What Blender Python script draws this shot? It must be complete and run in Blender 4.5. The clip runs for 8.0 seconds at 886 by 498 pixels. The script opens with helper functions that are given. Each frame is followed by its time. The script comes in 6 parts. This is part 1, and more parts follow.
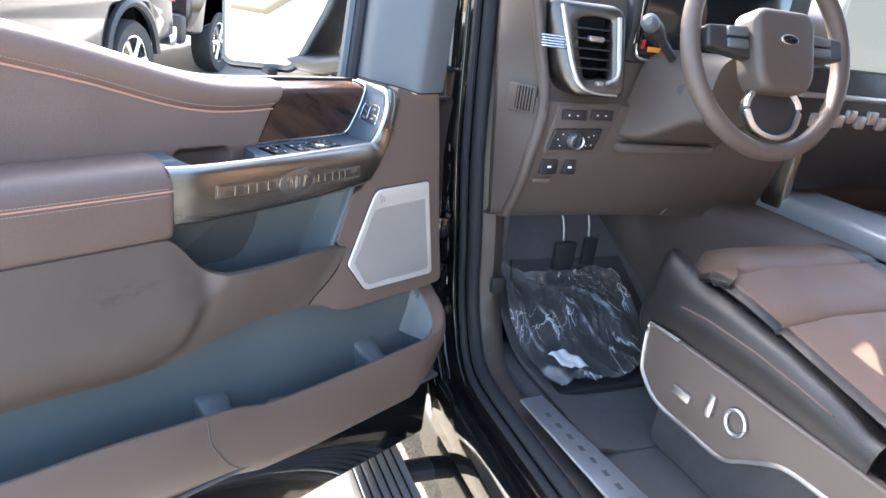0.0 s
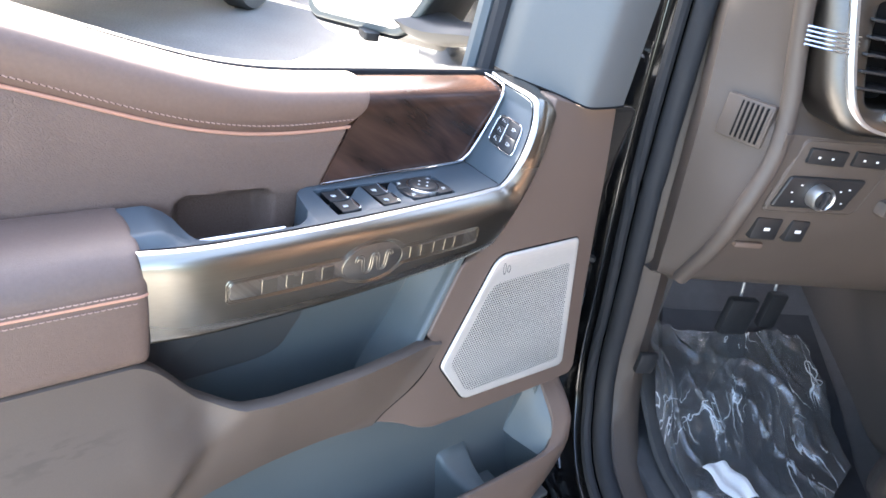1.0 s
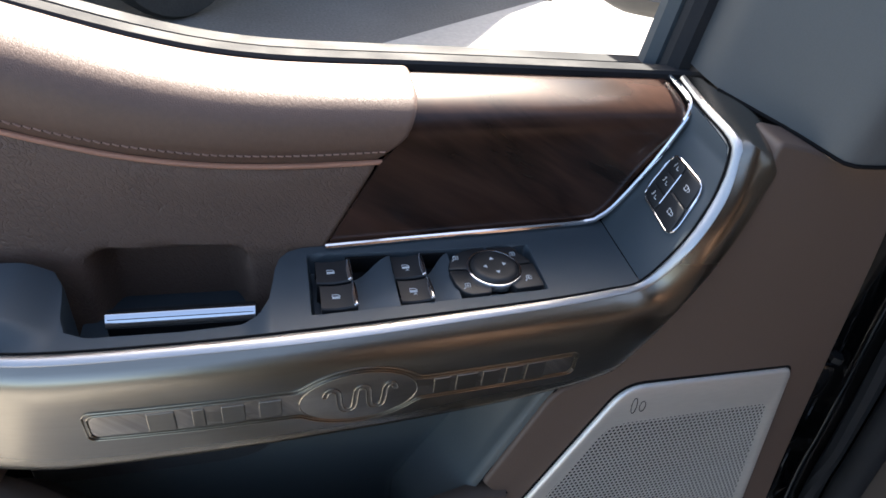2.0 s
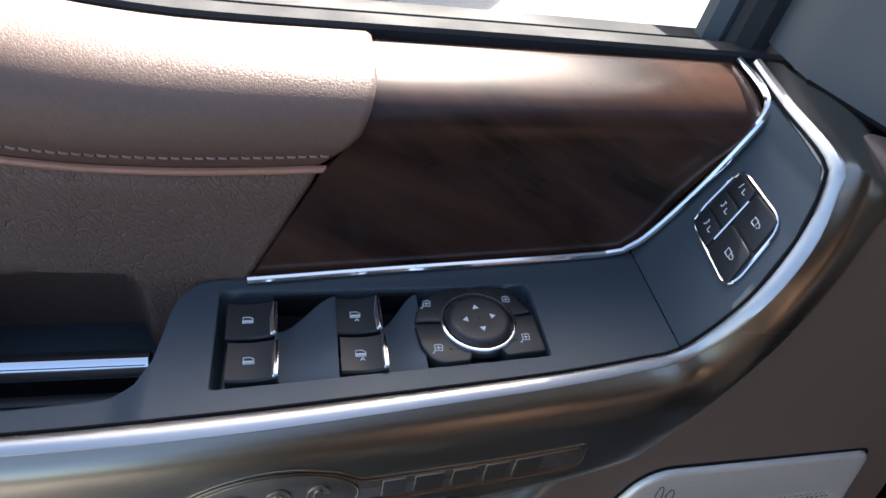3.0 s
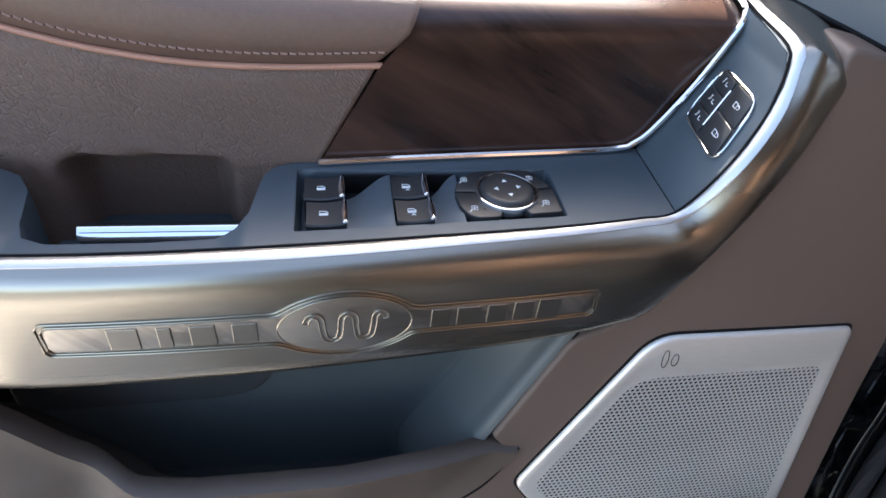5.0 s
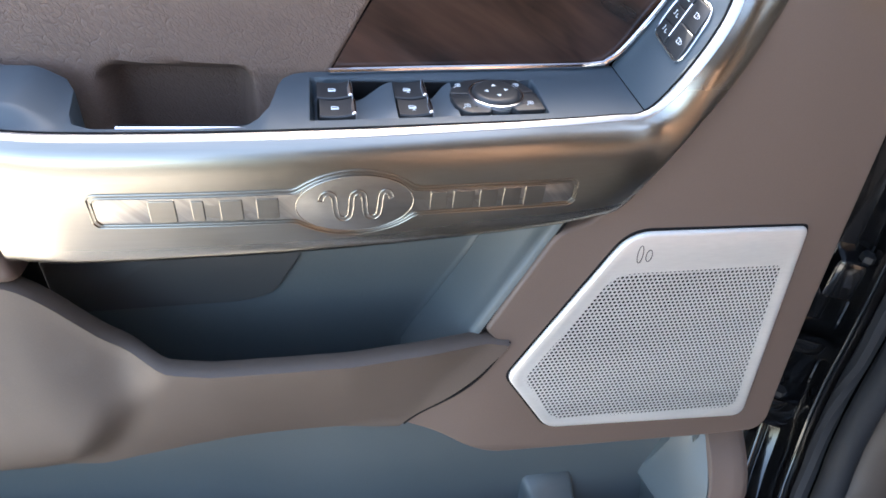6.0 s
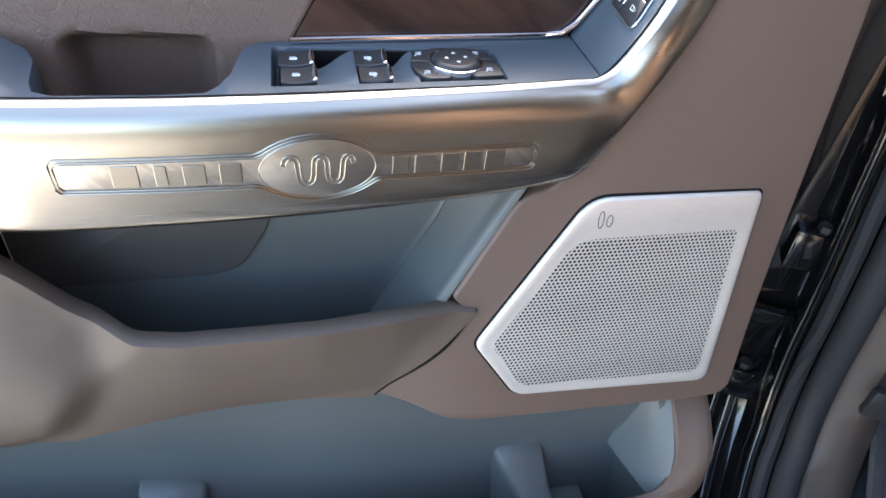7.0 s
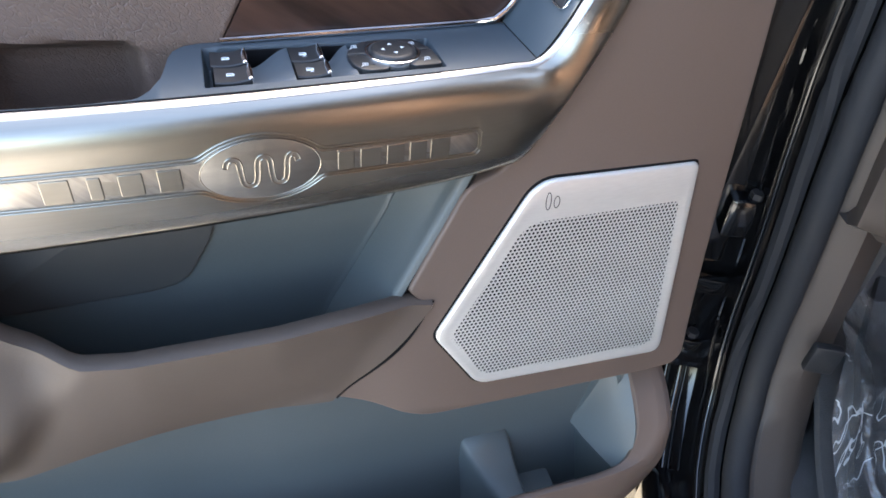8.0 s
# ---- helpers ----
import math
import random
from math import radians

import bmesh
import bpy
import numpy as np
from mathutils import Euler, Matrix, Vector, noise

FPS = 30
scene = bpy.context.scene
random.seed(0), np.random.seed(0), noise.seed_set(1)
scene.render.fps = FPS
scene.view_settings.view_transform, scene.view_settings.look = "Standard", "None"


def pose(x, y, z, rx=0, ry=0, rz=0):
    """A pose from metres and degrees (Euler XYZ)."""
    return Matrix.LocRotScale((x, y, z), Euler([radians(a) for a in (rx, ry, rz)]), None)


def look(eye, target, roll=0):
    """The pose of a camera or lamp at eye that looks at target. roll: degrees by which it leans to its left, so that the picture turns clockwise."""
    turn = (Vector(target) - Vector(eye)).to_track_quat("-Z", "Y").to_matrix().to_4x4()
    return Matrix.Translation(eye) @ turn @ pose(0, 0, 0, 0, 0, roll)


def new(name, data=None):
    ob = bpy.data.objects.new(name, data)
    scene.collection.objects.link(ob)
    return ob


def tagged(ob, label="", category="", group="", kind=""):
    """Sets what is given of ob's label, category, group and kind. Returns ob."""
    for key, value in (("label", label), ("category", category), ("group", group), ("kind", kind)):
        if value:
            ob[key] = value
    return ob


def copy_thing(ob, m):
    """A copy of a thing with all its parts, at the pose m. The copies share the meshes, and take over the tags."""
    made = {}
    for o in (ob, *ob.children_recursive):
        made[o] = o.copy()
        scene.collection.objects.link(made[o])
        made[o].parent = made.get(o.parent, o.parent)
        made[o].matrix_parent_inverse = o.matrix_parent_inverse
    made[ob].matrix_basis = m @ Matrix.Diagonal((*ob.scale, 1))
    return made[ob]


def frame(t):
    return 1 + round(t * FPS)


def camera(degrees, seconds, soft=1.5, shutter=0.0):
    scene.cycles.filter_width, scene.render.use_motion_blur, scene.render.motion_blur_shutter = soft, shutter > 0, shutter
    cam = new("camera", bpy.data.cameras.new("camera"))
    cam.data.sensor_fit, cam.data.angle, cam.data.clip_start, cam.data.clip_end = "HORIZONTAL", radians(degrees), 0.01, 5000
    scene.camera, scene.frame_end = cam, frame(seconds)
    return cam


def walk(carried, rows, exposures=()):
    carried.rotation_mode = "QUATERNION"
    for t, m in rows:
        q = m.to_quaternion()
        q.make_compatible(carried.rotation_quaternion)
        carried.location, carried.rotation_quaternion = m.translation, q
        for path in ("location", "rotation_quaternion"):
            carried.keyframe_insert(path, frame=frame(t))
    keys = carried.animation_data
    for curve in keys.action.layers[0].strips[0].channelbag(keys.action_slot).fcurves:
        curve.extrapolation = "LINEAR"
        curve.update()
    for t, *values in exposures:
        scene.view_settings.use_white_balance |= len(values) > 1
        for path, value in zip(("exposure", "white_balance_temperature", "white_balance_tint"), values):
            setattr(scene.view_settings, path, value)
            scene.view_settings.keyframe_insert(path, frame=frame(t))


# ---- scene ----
from mathutils.bvhtree import BVHTree

cam = camera(67.2, 8.0, soft=1.6, shutter=0.0)
PATH = [
    (0, (-0.7584, -0.9487, 0.2892), (0.3178, -0.0550, -0.2522), 7.60),
    (0.3, (-0.6510, -0.8210, 0.3000), (0.6860, 0.4300, -0.5050), 9.60),
    (0.5, (-0.5809, -0.7472, 0.2985), (0.3812, 0.2064, -0.3457), 10.60),
    (0.8, (-0.4890, -0.6190, 0.3080), (0.7250, 0.6710, -0.6200), 11.50),
    (1, (-0.4347, -0.5369, 0.3088), (0.4460, 0.4366, -0.4170), 11.90),
    (1.5, (-0.2852, -0.4083, 0.2902), (0.4040, 0.6374, -0.5353), 11.80),
    (2, (-0.1397, -0.3257, 0.2902), (0.2112, 0.7971, -0.6405), 8.40),
    (2.2, (-0.1176, -0.2900, 0.2716), (0.2042, 0.8334, -0.6689), 8.80),
    (3.3, (-0.0808, -0.2033, 0.2455), (0.2183, 0.8588, -0.7706), 10.20),
    (3.5, (-0.0829, -0.2036, 0.2465), (0.2155, 0.8610, -0.7673), 10.10),
    (4, (-0.0827, -0.2174, 0.2502), (0.2065, 0.8530, -0.7601), 9.30),
    (4.5, (-0.0934, -0.2511, 0.2399), (0.1745, 0.8379, -0.7562), 8.50),
    (5, (-0.1025, -0.3149, 0.2344), (0.1368, 0.7950, -0.7459), 6.90),
    (5.2, (-0.1021, -0.3366, 0.2288), (0.1251, 0.7772, -0.7499), 6.10),
    (6.3, (-0.1176, -0.4159, 0.2102), (0.1505, 0.6945, -0.7620), 6.90),
    (6.5, (-0.1139, -0.4221, 0.2083), (0.1653, 0.6836, -0.7661), 7.00),
    (7, (-0.1071, -0.4225, 0.2027), (0.1920, 0.6788, -0.7708), 7.10),
    (7.5, (-0.1077, -0.4272, 0.2018), (0.2023, 0.6736, -0.7689), 7.10),
    (8, (-0.1142, -0.4230, 0.1944), (0.3098, 0.6494, -0.7649), 6.30),
]
EXPOSURES = [(0.0, 3.47, 6400, 10), (0.5, 3.95, 6450, 10), (1.0, 3.88, 6700, 10), (1.5, 2.93, 6800, 10), (2.0, 1.9, 6750, 10), (3.5, 1.85, 6450, 10), (4.5, 1.9, 6450, 10), (5.0, 2.75, 6750, 10), (6.5, 3.62, 6850, 10), (8.0, 3.55, 6900, 10)]
walk(cam, [(t, look(eye, target, roll)) for t, eye, target, roll in PATH], EXPOSURES)

# ---- daylight ----
world = bpy.data.worlds.new("sky")
scene.world = world
world.use_nodes = True
sky = world.node_tree.nodes.new("ShaderNodeTexSky")
sky.sky_type, sky.sun_disc = "NISHITA", False
SUN_FROM = Vector((0.20, 1.0, 0.76)).normalized()
sky.sun_elevation, sky.sun_rotation = math.asin(SUN_FROM.z), math.atan2(SUN_FROM.x, SUN_FROM.y)
sky.dust_density, sky.air_density = 3.5, 1.0
back = world.node_tree.nodes["Background"]
back.inputs["Strength"].default_value = 0.14
world.node_tree.links.new(sky.outputs[0], back.inputs[0])
sun = new("sun", bpy.data.lights.new("sun", "SUN"))
sun.data.energy, sun.data.angle, sun.data.color = 4.5, radians(0.5), (1.0, 0.95, 0.87)
sun.matrix_world = look(SUN_FROM * 8, (0, 0, 0))

# ---- materials ----
def nodes_of(m):
    m.use_nodes = True
    return m.node_tree.nodes, m.node_tree.links, m.node_tree.nodes["Principled BSDF"]


def material(name, base, rough=0.5, metal=0.0, vary=0.12, scale=6.0, fine=180.0, bump=0.0, depth=0.0004, coat=0.0, stretch=(1, 1, 1), dust=0.0, turn=0.0):
    """Base colour varied at two scales, roughness wear and fine relief."""
    m = bpy.data.materials.new(name)
    n, l, b = nodes_of(m)
    co, mp = n.new("ShaderNodeTexCoord"), n.new("ShaderNodeMapping")
    mp.inputs["Scale"].default_value = stretch
    lean = n.new("ShaderNodeMapping")
    lean.inputs["Rotation"].default_value = (0, radians(turn), 0)
    l.new(co.outputs["Object"], lean.inputs["Vector"])
    l.new(lean.outputs[0], mp.inputs["Vector"])
    big, small = n.new("ShaderNodeTexNoise"), n.new("ShaderNodeTexNoise")
    big.inputs["Scale"].default_value, small.inputs["Scale"].default_value = scale, fine
    big.inputs["Detail"].default_value, small.inputs["Detail"].default_value = 5, 3
    for t in (big, small):
        l.new(mp.outputs[0], t.inputs["Vector"])
    add = n.new("ShaderNodeMath")
    add.operation = "ADD"
    l.new(big.outputs["Fac"], add.inputs[0])
    l.new(small.outputs["Fac"], add.inputs[1])
    ramp = n.new("ShaderNodeMapRange")
    ramp.inputs["From Min"].default_value, ramp.inputs["From Max"].default_value = 0.6, 1.4
    ramp.inputs["To Min"].default_value, ramp.inputs["To Max"].default_value = 1 - vary, 1 + vary
    l.new(add.outputs[0], ramp.inputs["Value"])
    mul = n.new("ShaderNodeVectorMath")
    mul.operation = "SCALE"
    mul.inputs[0].default_value = base
    l.new(ramp.outputs[0], mul.inputs["Scale"])
    colour = mul.outputs[0]
    if dust:
        mix, sp = n.new("ShaderNodeMix"), n.new("ShaderNodeMapRange")
        mix.data_type = "RGBA"
        sp.inputs["From Min"].default_value, sp.inputs["From Max"].default_value = 0.62, 0.75
        sp.inputs["To Max"].default_value = dust
        l.new(big.outputs["Fac"], sp.inputs["Value"])
        l.new(sp.outputs[0], mix.inputs["Factor"])
        l.new(colour, mix.inputs["A"])
        mix.inputs["B"].default_value = (0.3, 0.27, 0.23, 1)
        colour = mix.outputs["Result"]
    l.new(colour, b.inputs["Base Color"])
    rr = n.new("ShaderNodeMapRange")
    rr.inputs["From Min"].default_value, rr.inputs["From Max"].default_value = 0.3, 0.7
    rr.inputs["To Min"].default_value, rr.inputs["To Max"].default_value = rough * 0.85, min(1, rough * 1.15)
    l.new(big.outputs["Fac"], rr.inputs["Value"])
    l.new(rr.outputs[0], b.inputs["Roughness"])
    b.inputs["Metallic"].default_value = metal
    b.inputs["Coat Weight"].default_value = coat
    b.inputs["Coat Roughness"].default_value = 0.06
    if bump:
        bp = n.new("ShaderNodeBump")
        bp.inputs["Strength"].default_value, bp.inputs["Distance"].default_value = bump, depth
        l.new(small.outputs["Fac"], bp.inputs["Height"])
        l.new(bp.outputs[0], b.inputs["Normal"])
    return m


def leather(name, base, rough=0.42, cells=300.0, bump=0.55, lean=35.0, stretch=(1.0, 1.0, 0.45), worn=0.5):
    """Hide with creased grain: stretched cells with soft seams, deeper in some patches, over a fine pebble."""
    m = material(name, base, rough, vary=0.10, scale=9, fine=300)
    n, l, b = nodes_of(m)
    co = n.new("ShaderNodeTexCoord")
    turn, wob, push, st = n.new("ShaderNodeMapping"), n.new("ShaderNodeTexNoise"), n.new("ShaderNodeVectorMath"), n.new("ShaderNodeMapping")
    turn.inputs["Rotation"].default_value = (0, radians(lean), 0)
    wob.inputs["Scale"].default_value, wob.inputs["Detail"].default_value = cells * 0.22, 2.0
    push.operation = "MULTIPLY_ADD"
    push.inputs[1].default_value = (0.9 / cells, 0.9 / cells, 0.9 / cells)
    st.inputs["Scale"].default_value = stretch
    l.new(co.outputs["Object"], turn.inputs["Vector"])
    l.new(turn.outputs[0], wob.inputs["Vector"])
    l.new(wob.outputs["Color"], push.inputs[0])
    l.new(turn.outputs[0], push.inputs[2])
    l.new(push.outputs[0], st.inputs["Vector"])
    heights = []
    for scale, width in ((cells, 0.12), (cells * 2.3, 0.20)):
        vo, sm = n.new("ShaderNodeTexVoronoi"), n.new("ShaderNodeMapRange")
        vo.feature = "DISTANCE_TO_EDGE"
        vo.inputs["Scale"].default_value = scale
        sm.interpolation_type = "SMOOTHSTEP"
        sm.inputs["From Max"].default_value = width
        l.new(st.outputs[0], vo.inputs["Vector"])
        l.new(vo.outputs["Distance"], sm.inputs["Value"])
        heights.append(sm.outputs[0])
    patch, deep, fade = n.new("ShaderNodeTexNoise"), n.new("ShaderNodeMapRange"), n.new("ShaderNodeMath")
    patch.inputs["Scale"].default_value, patch.inputs["Detail"].default_value = 26.0, 2.0
    deep.inputs["From Min"].default_value, deep.inputs["From Max"].default_value = 0.38, 0.62
    deep.inputs["To Min"].default_value = 1.0 - worn
    fade.operation = "MULTIPLY"
    l.new(co.outputs["Object"], patch.inputs["Vector"])
    l.new(patch.outputs["Fac"], deep.inputs["Value"])
    l.new(heights[0], fade.inputs[0])
    l.new(deep.outputs[0], fade.inputs[1])
    mix = n.new("ShaderNodeMath")
    mix.operation, mix.inputs[1].default_value = "MULTIPLY_ADD", 0.22
    l.new(heights[1], mix.inputs[0])
    l.new(fade.outputs[0], mix.inputs[2])
    bp = n.new("ShaderNodeBump")
    bp.inputs["Strength"].default_value, bp.inputs["Distance"].default_value = bump, 0.0006
    l.new(mix.outputs[0], bp.inputs["Height"])
    l.new(bp.outputs[0], b.inputs["Normal"])
    return m


def walnut(name):
    """Dark lacquered veneer: broad ribbon figure, fine pores along it."""
    m = bpy.data.materials.new(name)
    n, l, b = nodes_of(m)
    co, turn = n.new("ShaderNodeTexCoord"), n.new("ShaderNodeMapping")
    turn.inputs["Rotation"].default_value = (0, radians(-30), 0)
    l.new(co.outputs["Object"], turn.inputs["Vector"])
    outs = []
    for scale, detail, stretch, bend in ((1.0, 3, (5.0, 14, 30), 0.6), (1.0, 4, (26, 60, 260), 0.3)):
        mp, no = n.new("ShaderNodeMapping"), n.new("ShaderNodeTexNoise")
        mp.inputs["Scale"].default_value = stretch
        no.inputs["Scale"].default_value, no.inputs["Detail"].default_value, no.inputs["Distortion"].default_value = scale, detail, bend
        l.new(turn.outputs[0], mp.inputs["Vector"])
        l.new(mp.outputs[0], no.inputs["Vector"])
        outs.append(no.outputs["Fac"])
    add = n.new("ShaderNodeMath")
    add.operation, add.inputs[1].default_value = "MULTIPLY_ADD", 0.18
    l.new(outs[1], add.inputs[0])
    l.new(outs[0], add.inputs[2])
    r = n.new("ShaderNodeValToRGB")
    r.color_ramp.elements[0].position, r.color_ramp.elements[0].color = 0.40, (0.015, 0.0080, 0.0060, 1)
    r.color_ramp.elements[1].position, r.color_ramp.elements[1].color = 0.84, (0.085, 0.041, 0.028, 1)
    mid = r.color_ramp.elements.new(0.58)
    mid.color = (0.044, 0.0225, 0.0165, 1)
    l.new(add.outputs[0], r.inputs[0])
    l.new(r.outputs[0], b.inputs["Base Color"])
    b.inputs["Roughness"].default_value = 0.27
    b.inputs["Specular IOR Level"].default_value = 0.42
    bp = n.new("ShaderNodeBump")
    bp.inputs["Strength"].default_value, bp.inputs["Distance"].default_value = 0.06, 0.0002
    l.new(outs[1], bp.inputs["Height"])
    l.new(bp.outputs[0], b.inputs["Normal"])
    return m


def clear_plastic(name):
    m = bpy.data.materials.new(name)
    m.use_nodes = True
    n, l = m.node_tree.nodes, m.node_tree.links
    n.clear()
    out, mix = n.new("ShaderNodeOutputMaterial"), n.new("ShaderNodeMixShader")
    tr, gl = n.new("ShaderNodeBsdfTransparent"), n.new("ShaderNodeBsdfGlossy")
    tr.inputs["Color"].default_value = (0.9, 0.93, 0.96, 1)
    gl.inputs["Roughness"].default_value = 0.16
    fr = n.new("ShaderNodeFresnel")
    fr.inputs["IOR"].default_value = 2.0
    co, no, bp = n.new("ShaderNodeTexCoord"), n.new("ShaderNodeTexNoise"), n.new("ShaderNodeBump")
    no.inputs["Scale"].default_value, no.inputs["Detail"].default_value, no.inputs["Distortion"].default_value = 34, 3, 1.0
    bp.inputs["Strength"].default_value, bp.inputs["Distance"].default_value = 0.8, 0.01
    l.new(co.outputs["Object"], no.inputs["Vector"])
    l.new(no.outputs["Fac"], bp.inputs["Height"])
    l.new(bp.outputs[0], gl.inputs["Normal"])
    l.new(bp.outputs[0], fr.inputs["Normal"])
    l.new(fr.outputs[0], mix.inputs[0])
    l.new(tr.outputs[0], mix.inputs[1])
    l.new(gl.outputs[0], mix.inputs[2])
    # Pale diffuse colour paints the crease glints as streaks, over a faint even haze.
    haze, glint_veil = n.new("ShaderNodeMixShader"), n.new("ShaderNodeBsdfDiffuse")
    glint_veil.inputs["Color"].default_value = (0.7, 0.73, 0.76, 1)
    turn, st, glint_lines = n.new("ShaderNodeMapping"), n.new("ShaderNodeMapping"), []
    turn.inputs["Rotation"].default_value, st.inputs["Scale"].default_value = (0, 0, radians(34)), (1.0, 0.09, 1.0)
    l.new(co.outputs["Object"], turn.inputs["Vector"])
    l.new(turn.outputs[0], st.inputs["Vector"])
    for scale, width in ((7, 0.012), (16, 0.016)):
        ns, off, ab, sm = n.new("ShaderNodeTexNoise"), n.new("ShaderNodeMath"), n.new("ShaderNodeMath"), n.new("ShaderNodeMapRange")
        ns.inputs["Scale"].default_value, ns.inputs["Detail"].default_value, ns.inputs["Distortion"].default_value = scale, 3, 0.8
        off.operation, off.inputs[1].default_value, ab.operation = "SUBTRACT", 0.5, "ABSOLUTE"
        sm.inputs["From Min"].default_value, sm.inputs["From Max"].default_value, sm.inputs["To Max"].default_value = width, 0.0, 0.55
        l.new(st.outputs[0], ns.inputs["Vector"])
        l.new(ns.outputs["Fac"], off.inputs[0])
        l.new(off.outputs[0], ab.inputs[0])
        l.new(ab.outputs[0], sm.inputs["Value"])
        glint_lines.append(sm.outputs[0])
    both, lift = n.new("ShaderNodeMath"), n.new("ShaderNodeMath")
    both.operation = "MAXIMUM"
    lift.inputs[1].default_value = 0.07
    l.new(glint_lines[0], both.inputs[0])
    l.new(glint_lines[1], both.inputs[1])
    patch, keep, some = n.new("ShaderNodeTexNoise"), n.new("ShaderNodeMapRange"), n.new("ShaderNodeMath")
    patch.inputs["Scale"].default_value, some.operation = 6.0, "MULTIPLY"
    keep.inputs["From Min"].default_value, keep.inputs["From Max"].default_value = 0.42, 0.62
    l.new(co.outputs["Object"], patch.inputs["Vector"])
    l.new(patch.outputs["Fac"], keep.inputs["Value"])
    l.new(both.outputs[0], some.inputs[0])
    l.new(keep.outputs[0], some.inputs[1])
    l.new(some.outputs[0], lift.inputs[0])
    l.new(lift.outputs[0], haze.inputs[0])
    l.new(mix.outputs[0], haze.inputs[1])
    l.new(glint_veil.outputs[0], haze.inputs[2])
    l.new(haze.outputs[0], out.inputs[0])
    return m


def mirror_mat(name):
    m = material(name, (0.9, 0.91, 0.92), 0.02, 1.0, vary=0.01)
    return m


HIDE = leather("brown_leather", (0.166, 0.106, 0.080), 0.46, cells=450, bump=0.75, lean=42, stretch=(1.0, 1.0, 0.36))
HIDE_ROLL = leather("brown_leather_roll", (0.166, 0.105, 0.080), 0.44, cells=620, bump=0.22, lean=10, stretch=(1.0, 1.0, 0.8), worn=0.3)
HIDE_PAD = leather("armrest_leather", (0.128, 0.087, 0.071), 0.40, cells=520, bump=0.25, stretch=(1, 1, 0.8))
VINYL = material("brown_moulding", (0.116, 0.082, 0.066), 0.52, vary=0.06, scale=5, fine=900, bump=0.25, depth=0.0003)
VINYL_DARK = material("dark_brown_moulding", (0.074, 0.060, 0.052), 0.55, vary=0.08, scale=5, fine=900, bump=0.25, depth=0.0003)
TUNNEL_TRIM = material("dark_tunnel_trim", (0.080, 0.066, 0.060), 0.6, vary=0.12, scale=9, fine=700, bump=0.3)
SEAT_PIPE = material("seat_piping", (0.085, 0.050, 0.043), 0.5, vary=0.12, scale=40)
VINYL_DUSTY = material("brown_moulding_scuffed", (0.088, 0.066, 0.053), 0.55, vary=0.09, scale=7, fine=900, bump=0.25, depth=0.0003, dust=0.12)
def scuffed(m, at, size):
    """Dark rubbed marks in one patch of the panel."""
    n, l, b = nodes_of(m)
    co, mp, no, ln, fall = n.new("ShaderNodeTexCoord"), n.new("ShaderNodeMapping"), n.new("ShaderNodeTexNoise"), n.new("ShaderNodeVectorMath"), n.new("ShaderNodeMapRange")
    mp.inputs["Location"].default_value = [-p / s for p, s in zip(at, size)]
    mp.inputs["Scale"].default_value = [1 / s for s in size]
    l.new(co.outputs["Object"], mp.inputs["Vector"])
    l.new(mp.outputs[0], no.inputs["Vector"])
    no.inputs["Scale"].default_value, no.inputs["Detail"].default_value = 2.6, 6
    ln.operation = "LENGTH"
    l.new(mp.outputs[0], ln.inputs[0])
    fall.inputs["From Min"].default_value, fall.inputs["From Max"].default_value = 1.0, 0.3
    l.new(ln.outputs["Value"], fall.inputs["Value"])
    cut = n.new("ShaderNodeMapRange")
    cut.inputs["From Min"].default_value, cut.inputs["From Max"].default_value, cut.inputs["To Max"].default_value = 0.50, 0.60, 0.55
    l.new(no.outputs["Fac"], cut.inputs["Value"])
    mul, mix = n.new("ShaderNodeMath"), n.new("ShaderNodeMix")
    mul.operation, mix.data_type = "MULTIPLY", "RGBA"
    l.new(fall.outputs[0], mul.inputs[0])
    l.new(cut.outputs[0], mul.inputs[1])
    l.new(mul.outputs[0], mix.inputs["Factor"])
    l.new(b.inputs["Base Color"].links[0].from_socket, mix.inputs["A"])
    mix.inputs["B"].default_value = (0.055, 0.040, 0.033, 1)
    l.new(mix.outputs["Result"], b.inputs["Base Color"])


scuffed(VINYL_DUSTY, (-0.40, -0.07, -0.168), (0.075, 0.3, 0.022))
SLATE = material("slate_plastic", (0.086, 0.102, 0.106), 0.42, vary=0.1, scale=6, fine=1200, bump=0.3, depth=0.0002)
SAIL_GREY = material("sail_grey_plastic", (0.086, 0.095, 0.101), 0.45, vary=0.1, scale=6, fine=1200, bump=0.3, depth=0.0002)
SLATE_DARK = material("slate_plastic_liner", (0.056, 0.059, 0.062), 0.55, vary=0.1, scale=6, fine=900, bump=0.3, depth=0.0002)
SATIN_BLACK = material("satin_black_plastic", (0.056, 0.073, 0.087), 0.47, vary=0.08, scale=12, fine=1500, bump=0.15, depth=0.0001)
CAB_BLACK = material("cab_black_plastic", (0.024, 0.024, 0.026), 0.5, vary=0.1, scale=12, fine=1200, bump=0.15, depth=0.0001)
BUTTON = material("button_black", (0.018, 0.019, 0.021), 0.42, vary=0.08, scale=40, fine=1500, bump=0.1, depth=0.0001)
GLOSS_BLACK = material("black_paint", (0.006, 0.006, 0.0065), 0.10, vary=0.1, scale=8, fine=300, coat=0.6, dust=0.02)
RUBBER = material("black_rubber", (0.020, 0.022, 0.026), 0.70, vary=0.15, scale=20, fine=500, bump=0.2, depth=0.0003)
RUBBER.node_tree.nodes["Principled BSDF"].inputs["Specular IOR Level"].default_value = 0.3
